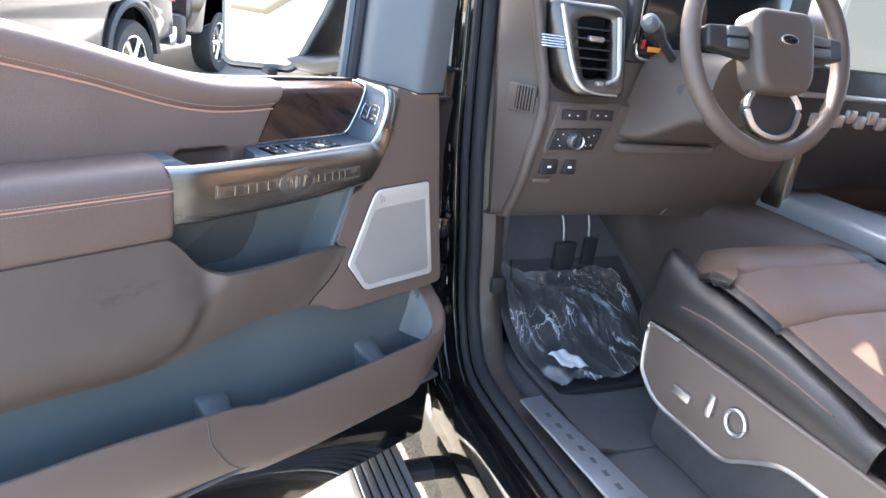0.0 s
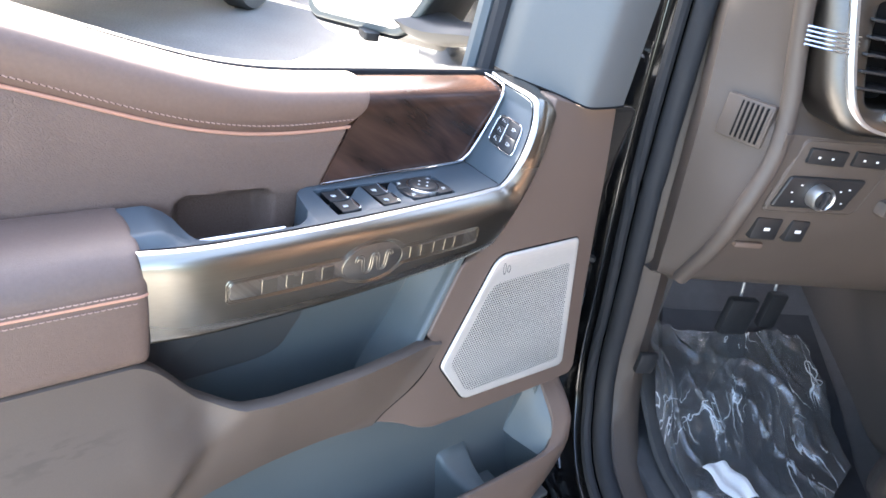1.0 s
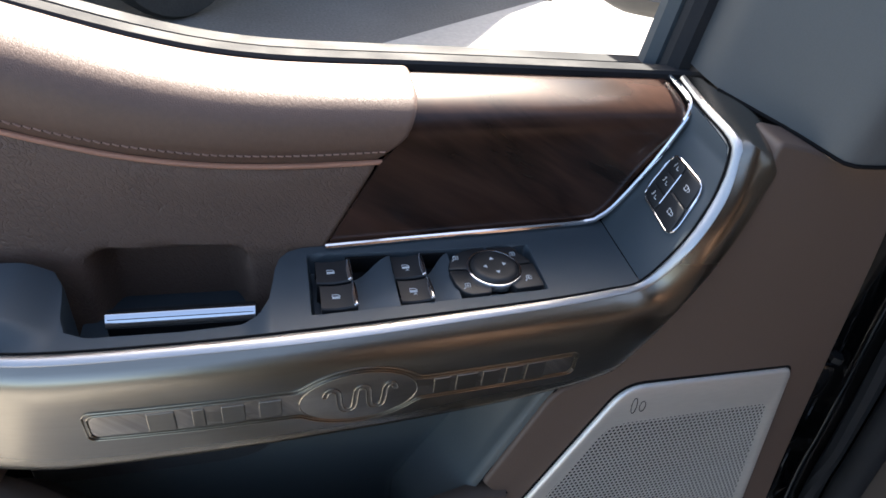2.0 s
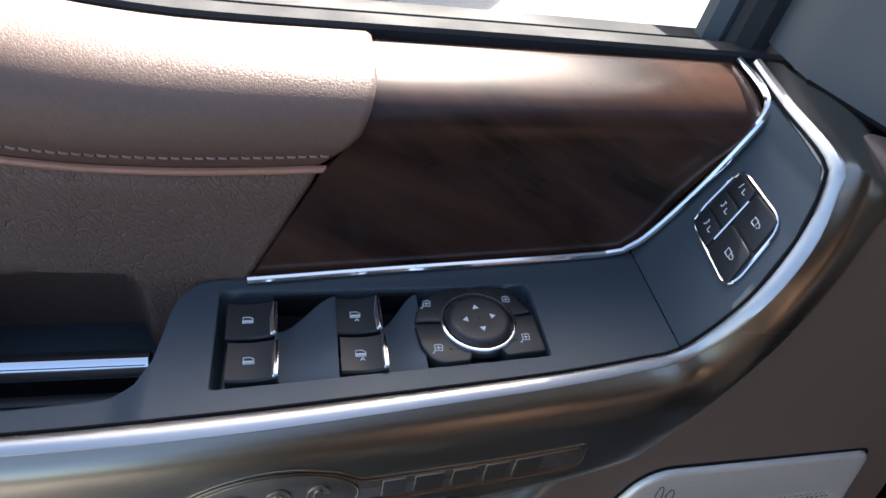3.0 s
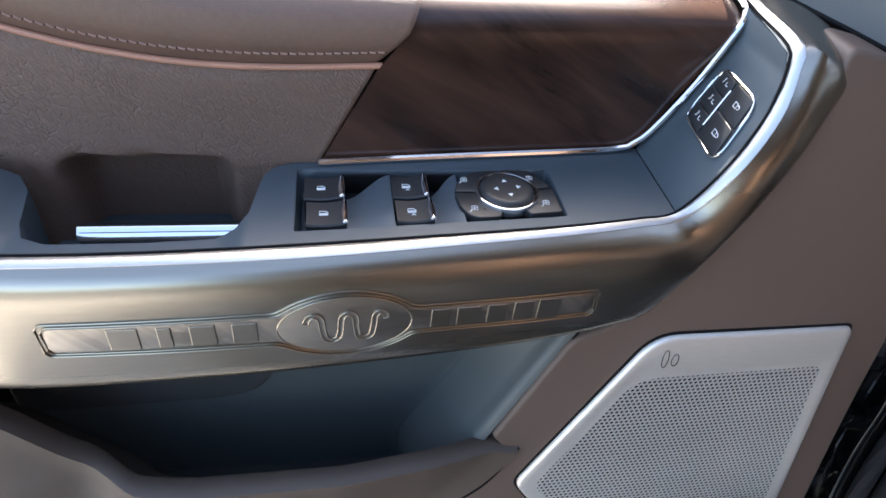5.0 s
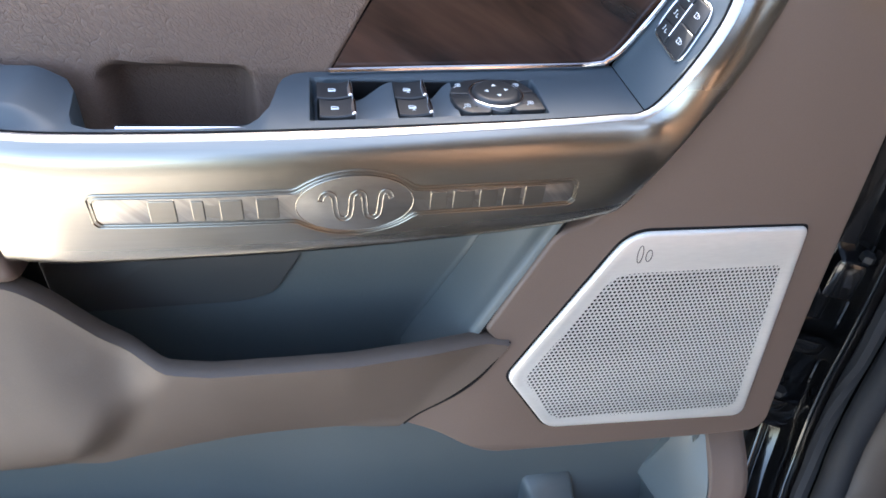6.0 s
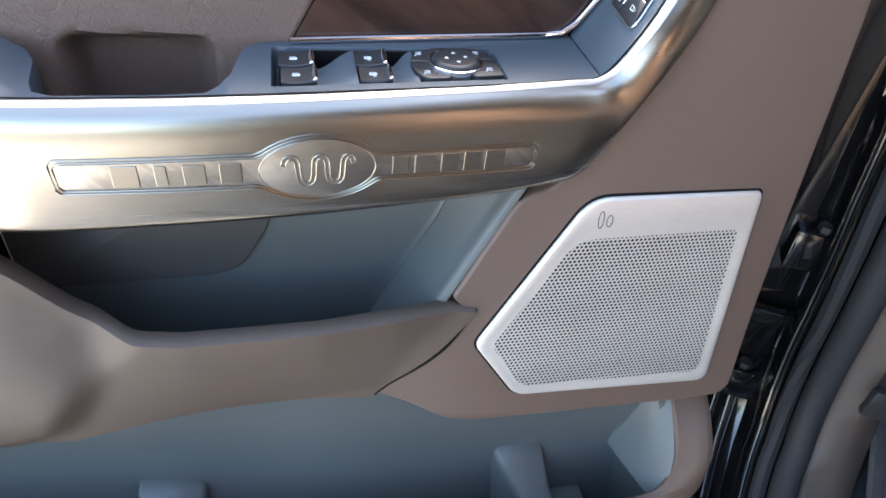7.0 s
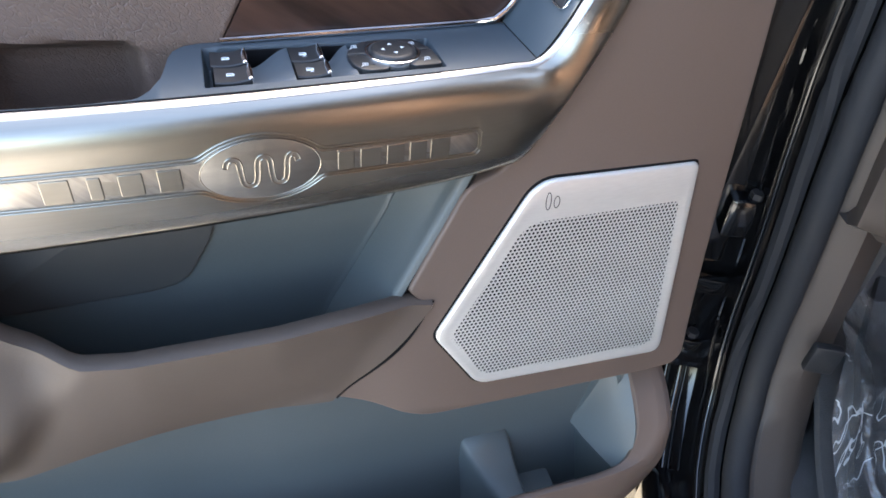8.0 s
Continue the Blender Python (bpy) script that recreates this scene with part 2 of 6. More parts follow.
FASCIA = material("brushed_champagne_metal", (0.345, 0.315, 0.270), 0.26, 1.0, vary=0.05, scale=5, fine=500, bump=0.06, depth=0.0002, stretch=(0.05, 1, 1))
BADGE = material("brushed_badge_metal", (0.40, 0.375, 0.34), 0.36, 1.0, vary=0.10, scale=30, fine=260, bump=0.10, depth=0.0002, stretch=(0.35, 1, 1.6))
CROSS_BRUSHED = material("cross_brushed_metal", (0.42, 0.385, 0.345), 0.34, 1.0, vary=0.30, scale=60, fine=420, bump=0.25, depth=0.0003, stretch=(1.0, 1.0, 0.04), turn=42)
CHROME = material("chrome", (0.86, 0.86, 0.88), 0.10, 1.0, vary=0.03, scale=15)
SATIN_CHROME = material("satin_chrome", (0.56, 0.555, 0.55), 0.40, 1.0, vary=0.04, scale=15)
GRILLE = material("brushed_aluminium", (0.84, 0.82, 0.78), 0.46, 0.75, vary=0.05, scale=20, fine=600, bump=0.08, depth=0.0002, stretch=(0.15, 1, 1))
# Near-black behind the grille and in seams; also paints shade in hollows and gaps.
HOLE = material("cloth_and_gap_shade", (0.008, 0.008, 0.009), 0.9, vary=0.2, scale=60)
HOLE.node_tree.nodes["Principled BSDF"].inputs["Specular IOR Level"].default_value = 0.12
PIPING = material("tan_piping", (0.50, 0.255, 0.175), 0.5, vary=0.12, scale=40, fine=900, bump=0.3)
THREAD = material("pale_thread", (0.42, 0.285, 0.245), 0.7, vary=0.2, scale=90, fine=1500, bump=0.4)
MARK = material("white_marking", (0.75, 0.78, 0.80), 0.5, vary=0.02)
WOOD = walnut("dark_walnut")
CARPET = material("black_carpet", (0.075, 0.074, 0.077), 0.95, vary=0.3, scale=40, fine=700, bump=0.9, depth=0.003)
PAPER = material("white_paper", (0.75, 0.75, 0.74), 0.7, vary=0.06, scale=30, bump=0.2, depth=0.001)
FILM = clear_plastic("clear_film")
GLASS_MIRROR = mirror_mat("mirror_glass")
ASPHALT = material("asphalt", (0.115, 0.113, 0.109), 1.0, vary=0.35, scale=1.6, fine=60, bump=0.6, depth=0.004, dust=0.06)
CONCRETE = material("concrete", (0.39, 0.382, 0.362), 0.85, vary=0.15, scale=0.9, fine=40, bump=0.4, depth=0.002)
CHIPSEAL = material("chip_seal", (0.105, 0.092, 0.070), 0.95, vary=0.55, scale=3, fine=90, bump=1.0, depth=0.01)
SEAT_TAN = leather("seat_leather", (0.122, 0.076, 0.054), 0.48, cells=300, bump=0.3)
SEAT_DARK = leather("seat_bolster_leather", (0.014, 0.0125, 0.0125), 0.38, cells=260, bump=0.3)
SILL_METAL = material("sill_metal", (0.30, 0.33, 0.37), 0.42, 0.75, vary=0.08, scale=25, fine=500, bump=0.05, stretch=(1, 0.1, 1))
SILL_MARK = material("sill_marking", (0.12, 0.13, 0.145), 0.45, 0.6, vary=0.05)
CONSOLE_METAL = material("satin_console_trim", (0.30, 0.325, 0.35), 0.34, 0.35, vary=0.06, scale=18)
VENT_METAL = material("vent_metal", (0.13, 0.12, 0.11), 0.36, 1.0, vary=0.05, scale=20)
WHEEL_HIDE = leather("wheel_leather", (0.085, 0.066, 0.058), 0.42, cells=300, bump=0.3)
SCREEN = material("dark_screen", (0.010, 0.012, 0.014), 0.08, vary=0.1, scale=10, coat=0.5)
LIT_SCREEN = material("lit_screen", (0.02, 0.02, 0.02), 0.1, vary=0.1)
LIT_SCREEN.node_tree.nodes["Principled BSDF"].inputs["Emission Color"].default_value = (0.78, 0.86, 0.84, 1)
LIT_SCREEN.node_tree.nodes["Principled BSDF"].inputs["Emission Strength"].default_value = 0.06
TYRE = material("tyre_rubber", (0.02, 0.02, 0.02), 0.8, vary=0.2, scale=15, fine=80, bump=0.5, depth=0.003)
RIM = material("alloy", (0.62, 0.62, 0.63), 0.25, 1.0, vary=0.05)
RED_LENS = material("red_lens", (0.45, 0.01, 0.012), 0.15, vary=0.1, coat=0.5)
AMBER = material("amber_lens", (0.7, 0.25, 0.03), 0.2, vary=0.1)
HEADLINER = material("headliner", (0.22, 0.20, 0.18), 0.95, vary=0.05, scale=10, fine=500, bump=0.3)
RIB_METAL = material("running_board_metal", (0.62, 0.62, 0.63), 0.5, 0.7, vary=0.15, scale=12, dust=0.2)

# ---- building helpers ----
def thing(name, label, category, at=(0, 0, 0), group="", kind=""):
    ob = new(name)
    ob.location = at
    ob.empty_display_size = 0.05
    return tagged(ob, label, category, group, kind)


def part(name, bm, mat, parent, label="", smooth=40.0):
    """Links a bmesh, given in world places, as one mesh under a thing or a part."""
    me = bpy.data.meshes.new(name)
    bm.to_mesh(me)
    bm.free()
    for m in (mat if isinstance(mat, (list, tuple)) else [mat]):
        me.materials.append(m)
    if smooth:
        me.shade_smooth()
        me.set_sharp_from_angle(angle=radians(smooth))
    ob = new(name, me)
    if parent:
        ob.parent = parent
        ob.matrix_parent_inverse = Matrix.Translation(parent.location).inverted()
    return tagged(ob, label)


def curve_pts(pts, n):
    """n points evenly along a smooth curve through pts."""
    p = [Vector(q) for q in pts]
    p = [p[0] * 2 - p[1]] + p + [p[-1] * 2 - p[-2]]
    fine = []
    for i in range(1, len(p) - 2):
        a, b, c, d = p[i - 1:i + 3]
        for k in range(24):
            t = k / 24
            fine.append(0.5 * (2 * b + (c - a) * t + (2 * a - 5 * b + 4 * c - d) * t * t + (3 * b - a - 3 * c + d) * t ** 3))
    fine.append(p[-2])
    run = [0.0]
    for a, b in zip(fine, fine[1:]):
        run.append(run[-1] + (b - a).length)
    out, j = [], 0
    for i in range(n):
        s = run[-1] * i / (n - 1)
        while j < len(run) - 2 and run[j + 1] < s:
            j += 1
        w = (s - run[j]) / max(1e-9, run[j + 1] - run[j])
        out.append(fine[j].lerp(fine[j + 1], min(1, max(0, w))))
    return out


def rows_mesh(rows, close_u=False, close_v=False, facing=None, thick=0.0, cap=False):
    """A skin over rows of points; facing: the way its outside looks; thick: depth behind it."""
    bm = bmesh.new()
    g = [[bm.verts.new(p) for p in r] for r in rows]
    nu, nv = len(g), len(g[0])
    for i in range(nu - (0 if close_u else 1)):
        for j in range(nv - (0 if close_v else 1)):
            q = (g[i][j], g[(i + 1) % nu][j], g[(i + 1) % nu][(j + 1) % nv], g[i][(j + 1) % nv])
            if len(set(q)) == 4:
                bm.faces.new(q)
    if cap and close_v:
        bm.faces.new(list(reversed(g[0])))
        bm.faces.new(g[-1])
    bm.normal_update()
    if facing is not None:
        f = Vector(facing)
        if sum(face.normal.dot(f) * face.calc_area() for face in bm.faces) < 0:
            bmesh.ops.reverse_faces(bm, faces=bm.faces[:])
            bm.normal_update()
    else:
        bmesh.ops.recalc_face_normals(bm, faces=bm.faces[:])
    if thick:
        back = {}
        for v in bm.verts[:]:
            back[v] = bm.verts.new(v.co - v.normal * thick)
        rim = [e for e in bm.edges if len(e.link_faces) == 1]
        faces = bm.faces[:]
        for e in rim:
            a, b = e.verts
            lp = e.link_loops[0]
            a, b = lp.vert, lp.link_loop_next.vert
            bm.faces.new((b, a, back[a], back[b]))
        for f in faces:
            bm.faces.new([back[v] for v in reversed(f.verts)])
        bm.normal_update()
    return bm


def tube(pts, radius, seg=8, cap=True, flat=1.0, up=(0, 0, 1)):
    """A round or flattened bar along pts; flat: its height over its width."""
    rows = []
    for i, p in enumerate(pts):
        p = Vector(p)
        d = (Vector(pts[min(i + 1, len(pts) - 1)]) - Vector(pts[max(i - 1, 0)])).normalized()
        s = d.cross(Vector(up))
        s = s.normalized() if s.length > 1e-6 else d.orthogonal().normalized()
        u = s.cross(d)
        r = radius[i] if isinstance(radius, (list, tuple)) else radius
        rows.append([p + (s * math.cos(a) + u * math.sin(a) * flat) * r for a in (2 * math.pi * k / seg for k in range(seg))])
    return rows_mesh(rows, close_v=True, cap=cap)


def rbox(lo, hi, bevel=0.004, seg=2, m=None):
    bm = bmesh.new()
    bmesh.ops.create_cube(bm, size=1)
    for v in bm.verts:
        v.co = Vector([lo[i] + (v.co[i] + 0.5) * (hi[i] - lo[i]) for i in range(3)])
    if bevel:
        bmesh.ops.bevel(bm, geom=bm.edges[:], offset=bevel, segments=seg, profile=0.5, affect="EDGES")
    if m is not None:
        bmesh.ops.transform(bm, matrix=m, verts=bm.verts[:])
    return bm


def rounded(poly, r, n=4):
    """A 2D outline with rounded corners; r: one radius or one for each corner."""
    out, k = [], len(poly)
    for i in range(k):
        a, b, c = (Vector(poly[j % k][:2]) for j in (i - 1, i, i + 1))
        rr = r[i] if isinstance(r, (list, tuple)) else r
        rr = min(rr, 0.45 * (a - b).length, 0.45 * (c - b).length)
        p, q = b + (a - b).normalized() * rr, b + (c - b).normalized() * rr
        for j in range(n + 1):
            t = j / n
            out.append((1 - t) ** 2 * p + 2 * t * (1 - t) * b + t * t * q)
    return out


def plate(outline, place, thick, edge=0.002, hollow=None, steps=3):
    """A slab from a 2D outline; place(u, v, h) gives its points, h being the height above its seat; edge: rounding of the upper rim."""
    bm = bmesh.new()
    c = sum((Vector(p[:2]) for p in outline), Vector((0, 0))) / len(outline)
    n = len(outline)
    inward = []
    area = sum(outline[i][0] * outline[(i + 1) % n][1] - outline[(i + 1) % n][0] * outline[i][1] for i in range(n))
    for i in range(n):
        a, b, d = Vector(outline[i - 1][:2]), Vector(outline[i][:2]), Vector(outline[(i + 1) % n][:2])
        t = d - a
        nrm = Vector((-t.y, t.x))
        nrm = nrm.normalized() if nrm.length > 1e-9 else (c - b).normalized()
        inward.append(nrm if area > 0 else -nrm)
    rings = [[bm.verts.new(place(p[0], p[1], 0.0)) for p in outline]]
    for k in range(steps + 1):
        a = 0.5 * math.pi * k / steps
        ins, h = edge * (1 - math.cos(a)), thick - edge + edge * math.sin(a)
        rings.append([bm.verts.new(place(p[0] + w.x * ins, p[1] + w.y * ins, h)) for p, w in zip(outline, inward)])
    for a, b in zip(rings, rings[1:]):
        for i in range(n):
            bm.faces.new((a[i], a[(i + 1) % n], b[(i + 1) % n], b[i]))
    bm.faces.new(rings[-1])
    bm.faces.new(list(reversed(rings[0])))
    bmesh.ops.recalc_face_normals(bm, faces=bm.faces[:])
    return bm


def lerp_table(table, x):
    """Smooth value between table rows (x, v)."""
    if x <= table[0][0]:
        return table[0][1]
    for (a, va), (b, vb) in zip(table, table[1:]):
        if x <= b:
            t = (x - a) / (b - a)
            return va + (vb - va) * t
    return table[-1][1]


def smooth01(a, b, x):
    t = min(1, max(0, (x - a) / (b - a)))
    return t * t * (3 - 2 * t)


def merged(*bms):
    me = bpy.data.meshes.new("merge")
    out = bmesh.new()
    for b in bms:
        b.to_mesh(me)
        out.from_mesh(me)
        b.free()
    bpy.data.meshes.remove(me)
    return out

# ---- the open door ----
DOOR = thing("car_door", "open black pickup door with brown leather inner trim", "car door", (0, 0.06, -0.80))

PIPE = [(-0.80, 0.172), (-0.65, 0.163), (-0.55, 0.150), (-0.48, 0.134), (-0.38, 0.110), (-0.31, 0.088), (-0.257, 0.072), (-0.21, 0.0630), (-0.17, 0.0595), (-0.143, 0.0590), (-0.10, 0.0602), (-0.05, 0.063)]
BELT = [(-0.80, 0.222), (-0.65, 0.210), (-0.55, 0.196), (-0.46, 0.178), (-0.38, 0.158), (-0.319, 0.140), (-0.25, 0.120), (-0.21, 0.110), (-0.17, 0.1035), (-0.13, 0.101), (-0.05, 0.100), (0.02, 0.099), (0.20, 0.095)]


def soft_table(table, x):
    return sum(lerp_table(table, x + d) for d in (-0.03, -0.015, 0, 0.015, 0.03)) / 5


def wood_edge(z):
    """Where the leather ends and the veneer begins."""
    return lerp_table([(-0.07, -0.152), (0.0, -0.1115), (0.06, -0.0755), (0.08, -0.0585), (0.10, -0.0510), (0.2, -0.050)], z)


def upper_rows(x):
    """Section of the leather: (y, z) from behind the cup to the belt."""
    p, b = soft_table(PIPE, x), soft_table(BELT, x)
    low = [(0.034 + 0.19 * z if z > 0 else 0.034, z) for z in [-0.075 + (p - 0.006 + 0.075) * k / 33 for k in range(34)]]
    low = [(y + (0.0015 if k == 33 else 0), z) for k, (y, z) in enumerate(low)]
    y = low[-1][0]
    roll = [(y + 0.0016, p - 0.002), (y - 0.0006, p + 0.002), (y - 0.0036, p + 0.008)]
    h = b - p
    for s, d in ((0.30, -0.0052), (0.46, -0.0054), (0.62, -0.0046), (0.77, -0.0015), (0.90, 0.0050), (0.99, 0.0140), (1.05, 0.0260), (1.07, 0.0400), (1.03, 0.0545), (0.93, 0.064)):
        roll.append((y + d, p + h * s))
    return low + roll


cols, rows = 260, []
count = len(upper_rows(-0.3))
for k in range(count):
    r = []
    zr = upper_rows(-0.06)[k][1]
    xr = wood_edge(zr)
    for i in range(cols):
        u = i / (cols - 1)
        x = -0.80 + (xr + 0.80) * (u * 1.03 if u < 0.9 else 0.927 + 0.73 * (u - 0.9))
        y, z = upper_rows(x)[k]
        curl = 0.0014 * max(0.0, 1 - (xr - x) / 0.0025) ** 2
        y, z = (y + curl, z) if k < 42 else (y, z - curl)
        qx, qz = abs(x + 0.2125) - 0.036, z + 0.012
        gap = math.hypot(max(qx, 0), max(qz, 0)) + min(max(qx, qz), 0) - 0.010
        r.append((x, y + 0.026 * (1 - smooth01(-0.009, 0.007, gap)), z))
    rows.append(r)
pad = rows_mesh(rows, facing=(0, -1, 0.5), thick=0.003)
for f in pad.faces:
    c = f.calc_center_median()
    f.material_index = 1 if c.z > soft_table(PIPE, c.x) - 0.001 else 0
upper = part("upper_pad", pad, [HIDE, HIDE_ROLL], DOOR, "padded brown grained leather belt pad")
pts = []
for i in range(90):
    x = -0.79 + i * (0.79 - 0.0735) / 89
    sec = upper_rows(x)
    pts.append((x, sec[33][0] + 0.0005, soft_table(PIPE, x) - 0.0035))
part("piping", tube(pts, 0.0019, 8), PIPING, upper, "tan piping along the seam")
sew, pricks = bmesh.new(), bmesh.new()
n = 146
for i in range(n):
    a = -0.79 + i * (0.79 - 0.0715) / n
    b = a + 0.0040
    sa, sb = upper_rows(a), upper_rows(b)
    za, zb = soft_table(PIPE, a) + 0.0064, soft_table(PIPE, b) + 0.0060
    for bm_, pts_, rad in ((sew, [(a, sa[35][0] - 0.0014, za), (a + 0.0008, sa[35][0] - 0.0026, za), (b - 0.0008, sb[35][0] - 0.0026, zb), (b, sb[35][0] - 0.0014, zb)], 0.00060), (pricks, [(b + 0.0004, sb[35][0] - 0.0012, zb + 0.0010), (b + 0.0005, sb[35][0] - 0.0021, zb - 0.0004)], 0.00058)):
        one = tube(pts_, rad, 5)
        me = bpy.data.meshes.new("stitch")
        one.to_mesh(me)
        one.free()
        bm_.from_mesh(me)
        bpy.data.meshes.remove(me)
tagged(part("needle_holes", pricks, HOLE, upper, "dark needle holes"), kind="stuff")
tagged(part("stitching", sew, THREAD, upper, "pale top stitching"), kind="stuff")

# veneer
def wood_right(z):
    return lerp_table([(-0.02, 0.094), (0.0, 0.0985), (0.012, 0.106), (0.047, 0.128), (0.079, 0.1440), (0.090, 0.1500), (0.12, 0.1530)], z)


prof = [(0.033, -0.012), (0.0335, 0.0), (0.0365, 0.02), (0.040, 0.04), (0.0435, 0.058), (0.0462, 0.073), (0.0500, 0.083), (0.0580, 0.0903), (0.073, 0.0948), (0.094, 0.097), (0.106, 0.096)]
prof = [(p.y, p.z) for p in curve_pts([(0, y, z) for y, z in prof], 26)]
rows = []
for y, z in prof:
    a, b = wood_edge(z + 0.002) + 0.0003, wood_right(z)
    rows.append([(a + (b - a) * i / 40, y + 0.016 * (i / 40) * (1 - smooth01(0.03, 0.12, z)), z - 0.003 * (i / 40) * smooth01(0.06, 0.1, z)) for i in range(41)])
part("wood_trim", rows_mesh(rows, facing=(0, -1, 0.4), thick=0.004), WOOD, DOOR, "dark walnut veneer panel")
path = curve_pts([(-0.1115, 0.0296, 0.0024), (-0.04, 0.0358, 0.0024), (0.04, 0.0418, 0.0024), (0.080, 0.0450, 0.0026)], 20) + \
    curve_pts([(0.093, 0.0468, 0.0035), (0.1065, 0.0482, 0.0145), (0.1285, 0.0520, 0.047), (0.1440, 0.0550, 0.0785), (0.1500, 0.0595, 0.0895), (0.1522, 0.0660, 0.0937), (0.1532, 0.084, 0.0958), (0.1535, 0.102, 0.0960)], 40)
part("chrome_strip", tube(path, 0.0021, 8, flat=1.0), CHROME, DOOR, "thin bright chrome strip round the veneer")

# switch bezel
NEAR = [(-0.315, -0.046), (-0.25, -0.051), (-0.198, -0.0495), (-0.148, -0.0475), (-0.094, -0.0430), (-0.021, -0.0378), (0.034, -0.0328), (0.075, -0.0272), (0.101, -0.0222)]
FAR = [(-0.315, 0.020), (-0.276, 0.020), (-0.270, 0.010), (-0.266, -0.018), (-0.262, -0.029), (-0.25, -0.0345), (-0.20, -0.0345), (-0.166, -0.032), (-0.155, -0.027), (-0.149, -0.016), (-0.1465, 0.0), (-0.145, 0.012), (-0.142, 0.022), (-0.136, 0.029), (-0.126, 0.0325), (-0.11, 0.0335), (-0.038, 0.0385), (0.101, 0.0500)]


def bezel_z(x, y):
    z = -0.005 * (1 - smooth01(-0.165, -0.148, x))
    z += 0.013 * (1 - smooth01(-0.295, -0.264, x)) * smooth01(-0.046, -0.026, y)
    inner = smooth01(-0.1245, -0.1215, x) * (1 - smooth01(0.0295, 0.0325, x)) * smooth01(lerp_table([(-0.12, -0.0312), (0.03, -0.0212)], x) - 0.0015, lerp_table([(-0.12, -0.0312), (0.03, -0.0212)], x) + 0.0015, y) * (1 - smooth01(0.0215, 0.0245, y))
    return z - 0.0150 * inner


xs = sorted(set([-0.315 + 0.416 * i / 150 for i in range(151)] + [-0.2775 + 0.0006 * i for i in range(30)] + [-0.156 + 0.0006 * i for i in range(30)] + [-0.1255 + 0.0006 * i for i in range(9)] + [0.0285 + 0.0006 * i for i in range(9)]))
vs = sorted(set([i / 40 for i in range(41)] + [0.1 + 0.006 * i for i in range(25)] + [0.78 + 0.006 * i for i in range(18)]))
rows = []
for x in xs:
    a, b = lerp_table(NEAR, x), lerp_table(FAR, x)
    r = [(x, a + (b - a) * v, bezel_z(x, a + (b - a) * v)) for v in vs]
    zb = r[-1][2]
    r += [(x, b + 0.0012, zb - 0.0010), (x, b + 0.0018, zb - 0.004), (x, b + 0.002, -0.055)]
    rows.append(r)
bezel = part("switch_bezel", rows_mesh(rows, facing=(0, 0, 1)), SATIN_BLACK, DOOR, "satin black switch panel")


def ramp_x(z):
    return lerp_table([(-0.01, 0.0965), (0.0, 0.1005), (0.03, 0.1210), (0.06, 0.1400), (0.08, 0.1485), (0.105, 0.1530)], z)


IN_Y = [(0.0, 0.0495), (0.012, 0.0520), (0.047, 0.0565), (0.085, 0.0600), (0.0945, 0.0650)]
OUT_Y = [(0.0, -0.0220), (0.033, -0.0195), (0.061, -0.0080), (0.083, 0.0035), (0.0905, 0.0120), (0.0925, 0.035), (0.0940, 0.058), (0.0945, 0.0640)]
rows = []
for i in range(40):
    z = 0.0006 + 0.0939 * i / 39
    a, b = lerp_table(OUT_Y, z), lerp_table(IN_Y, z)
    rows.append([(ramp_x(z) + 0.0004, a + (b - a) * j / 20, z) for j in range(21)])
lockpanel = part("lock_panel", rows_mesh(rows, facing=(-1, 0, 0.6), thick=0.003), SATIN_BLACK, DOOR, "satin black sloping lock switch panel")


def on_ramp(u, v, h):
    return (ramp_x(v) - 0.83 * h + 0.0004, u, v + 0.56 * h)


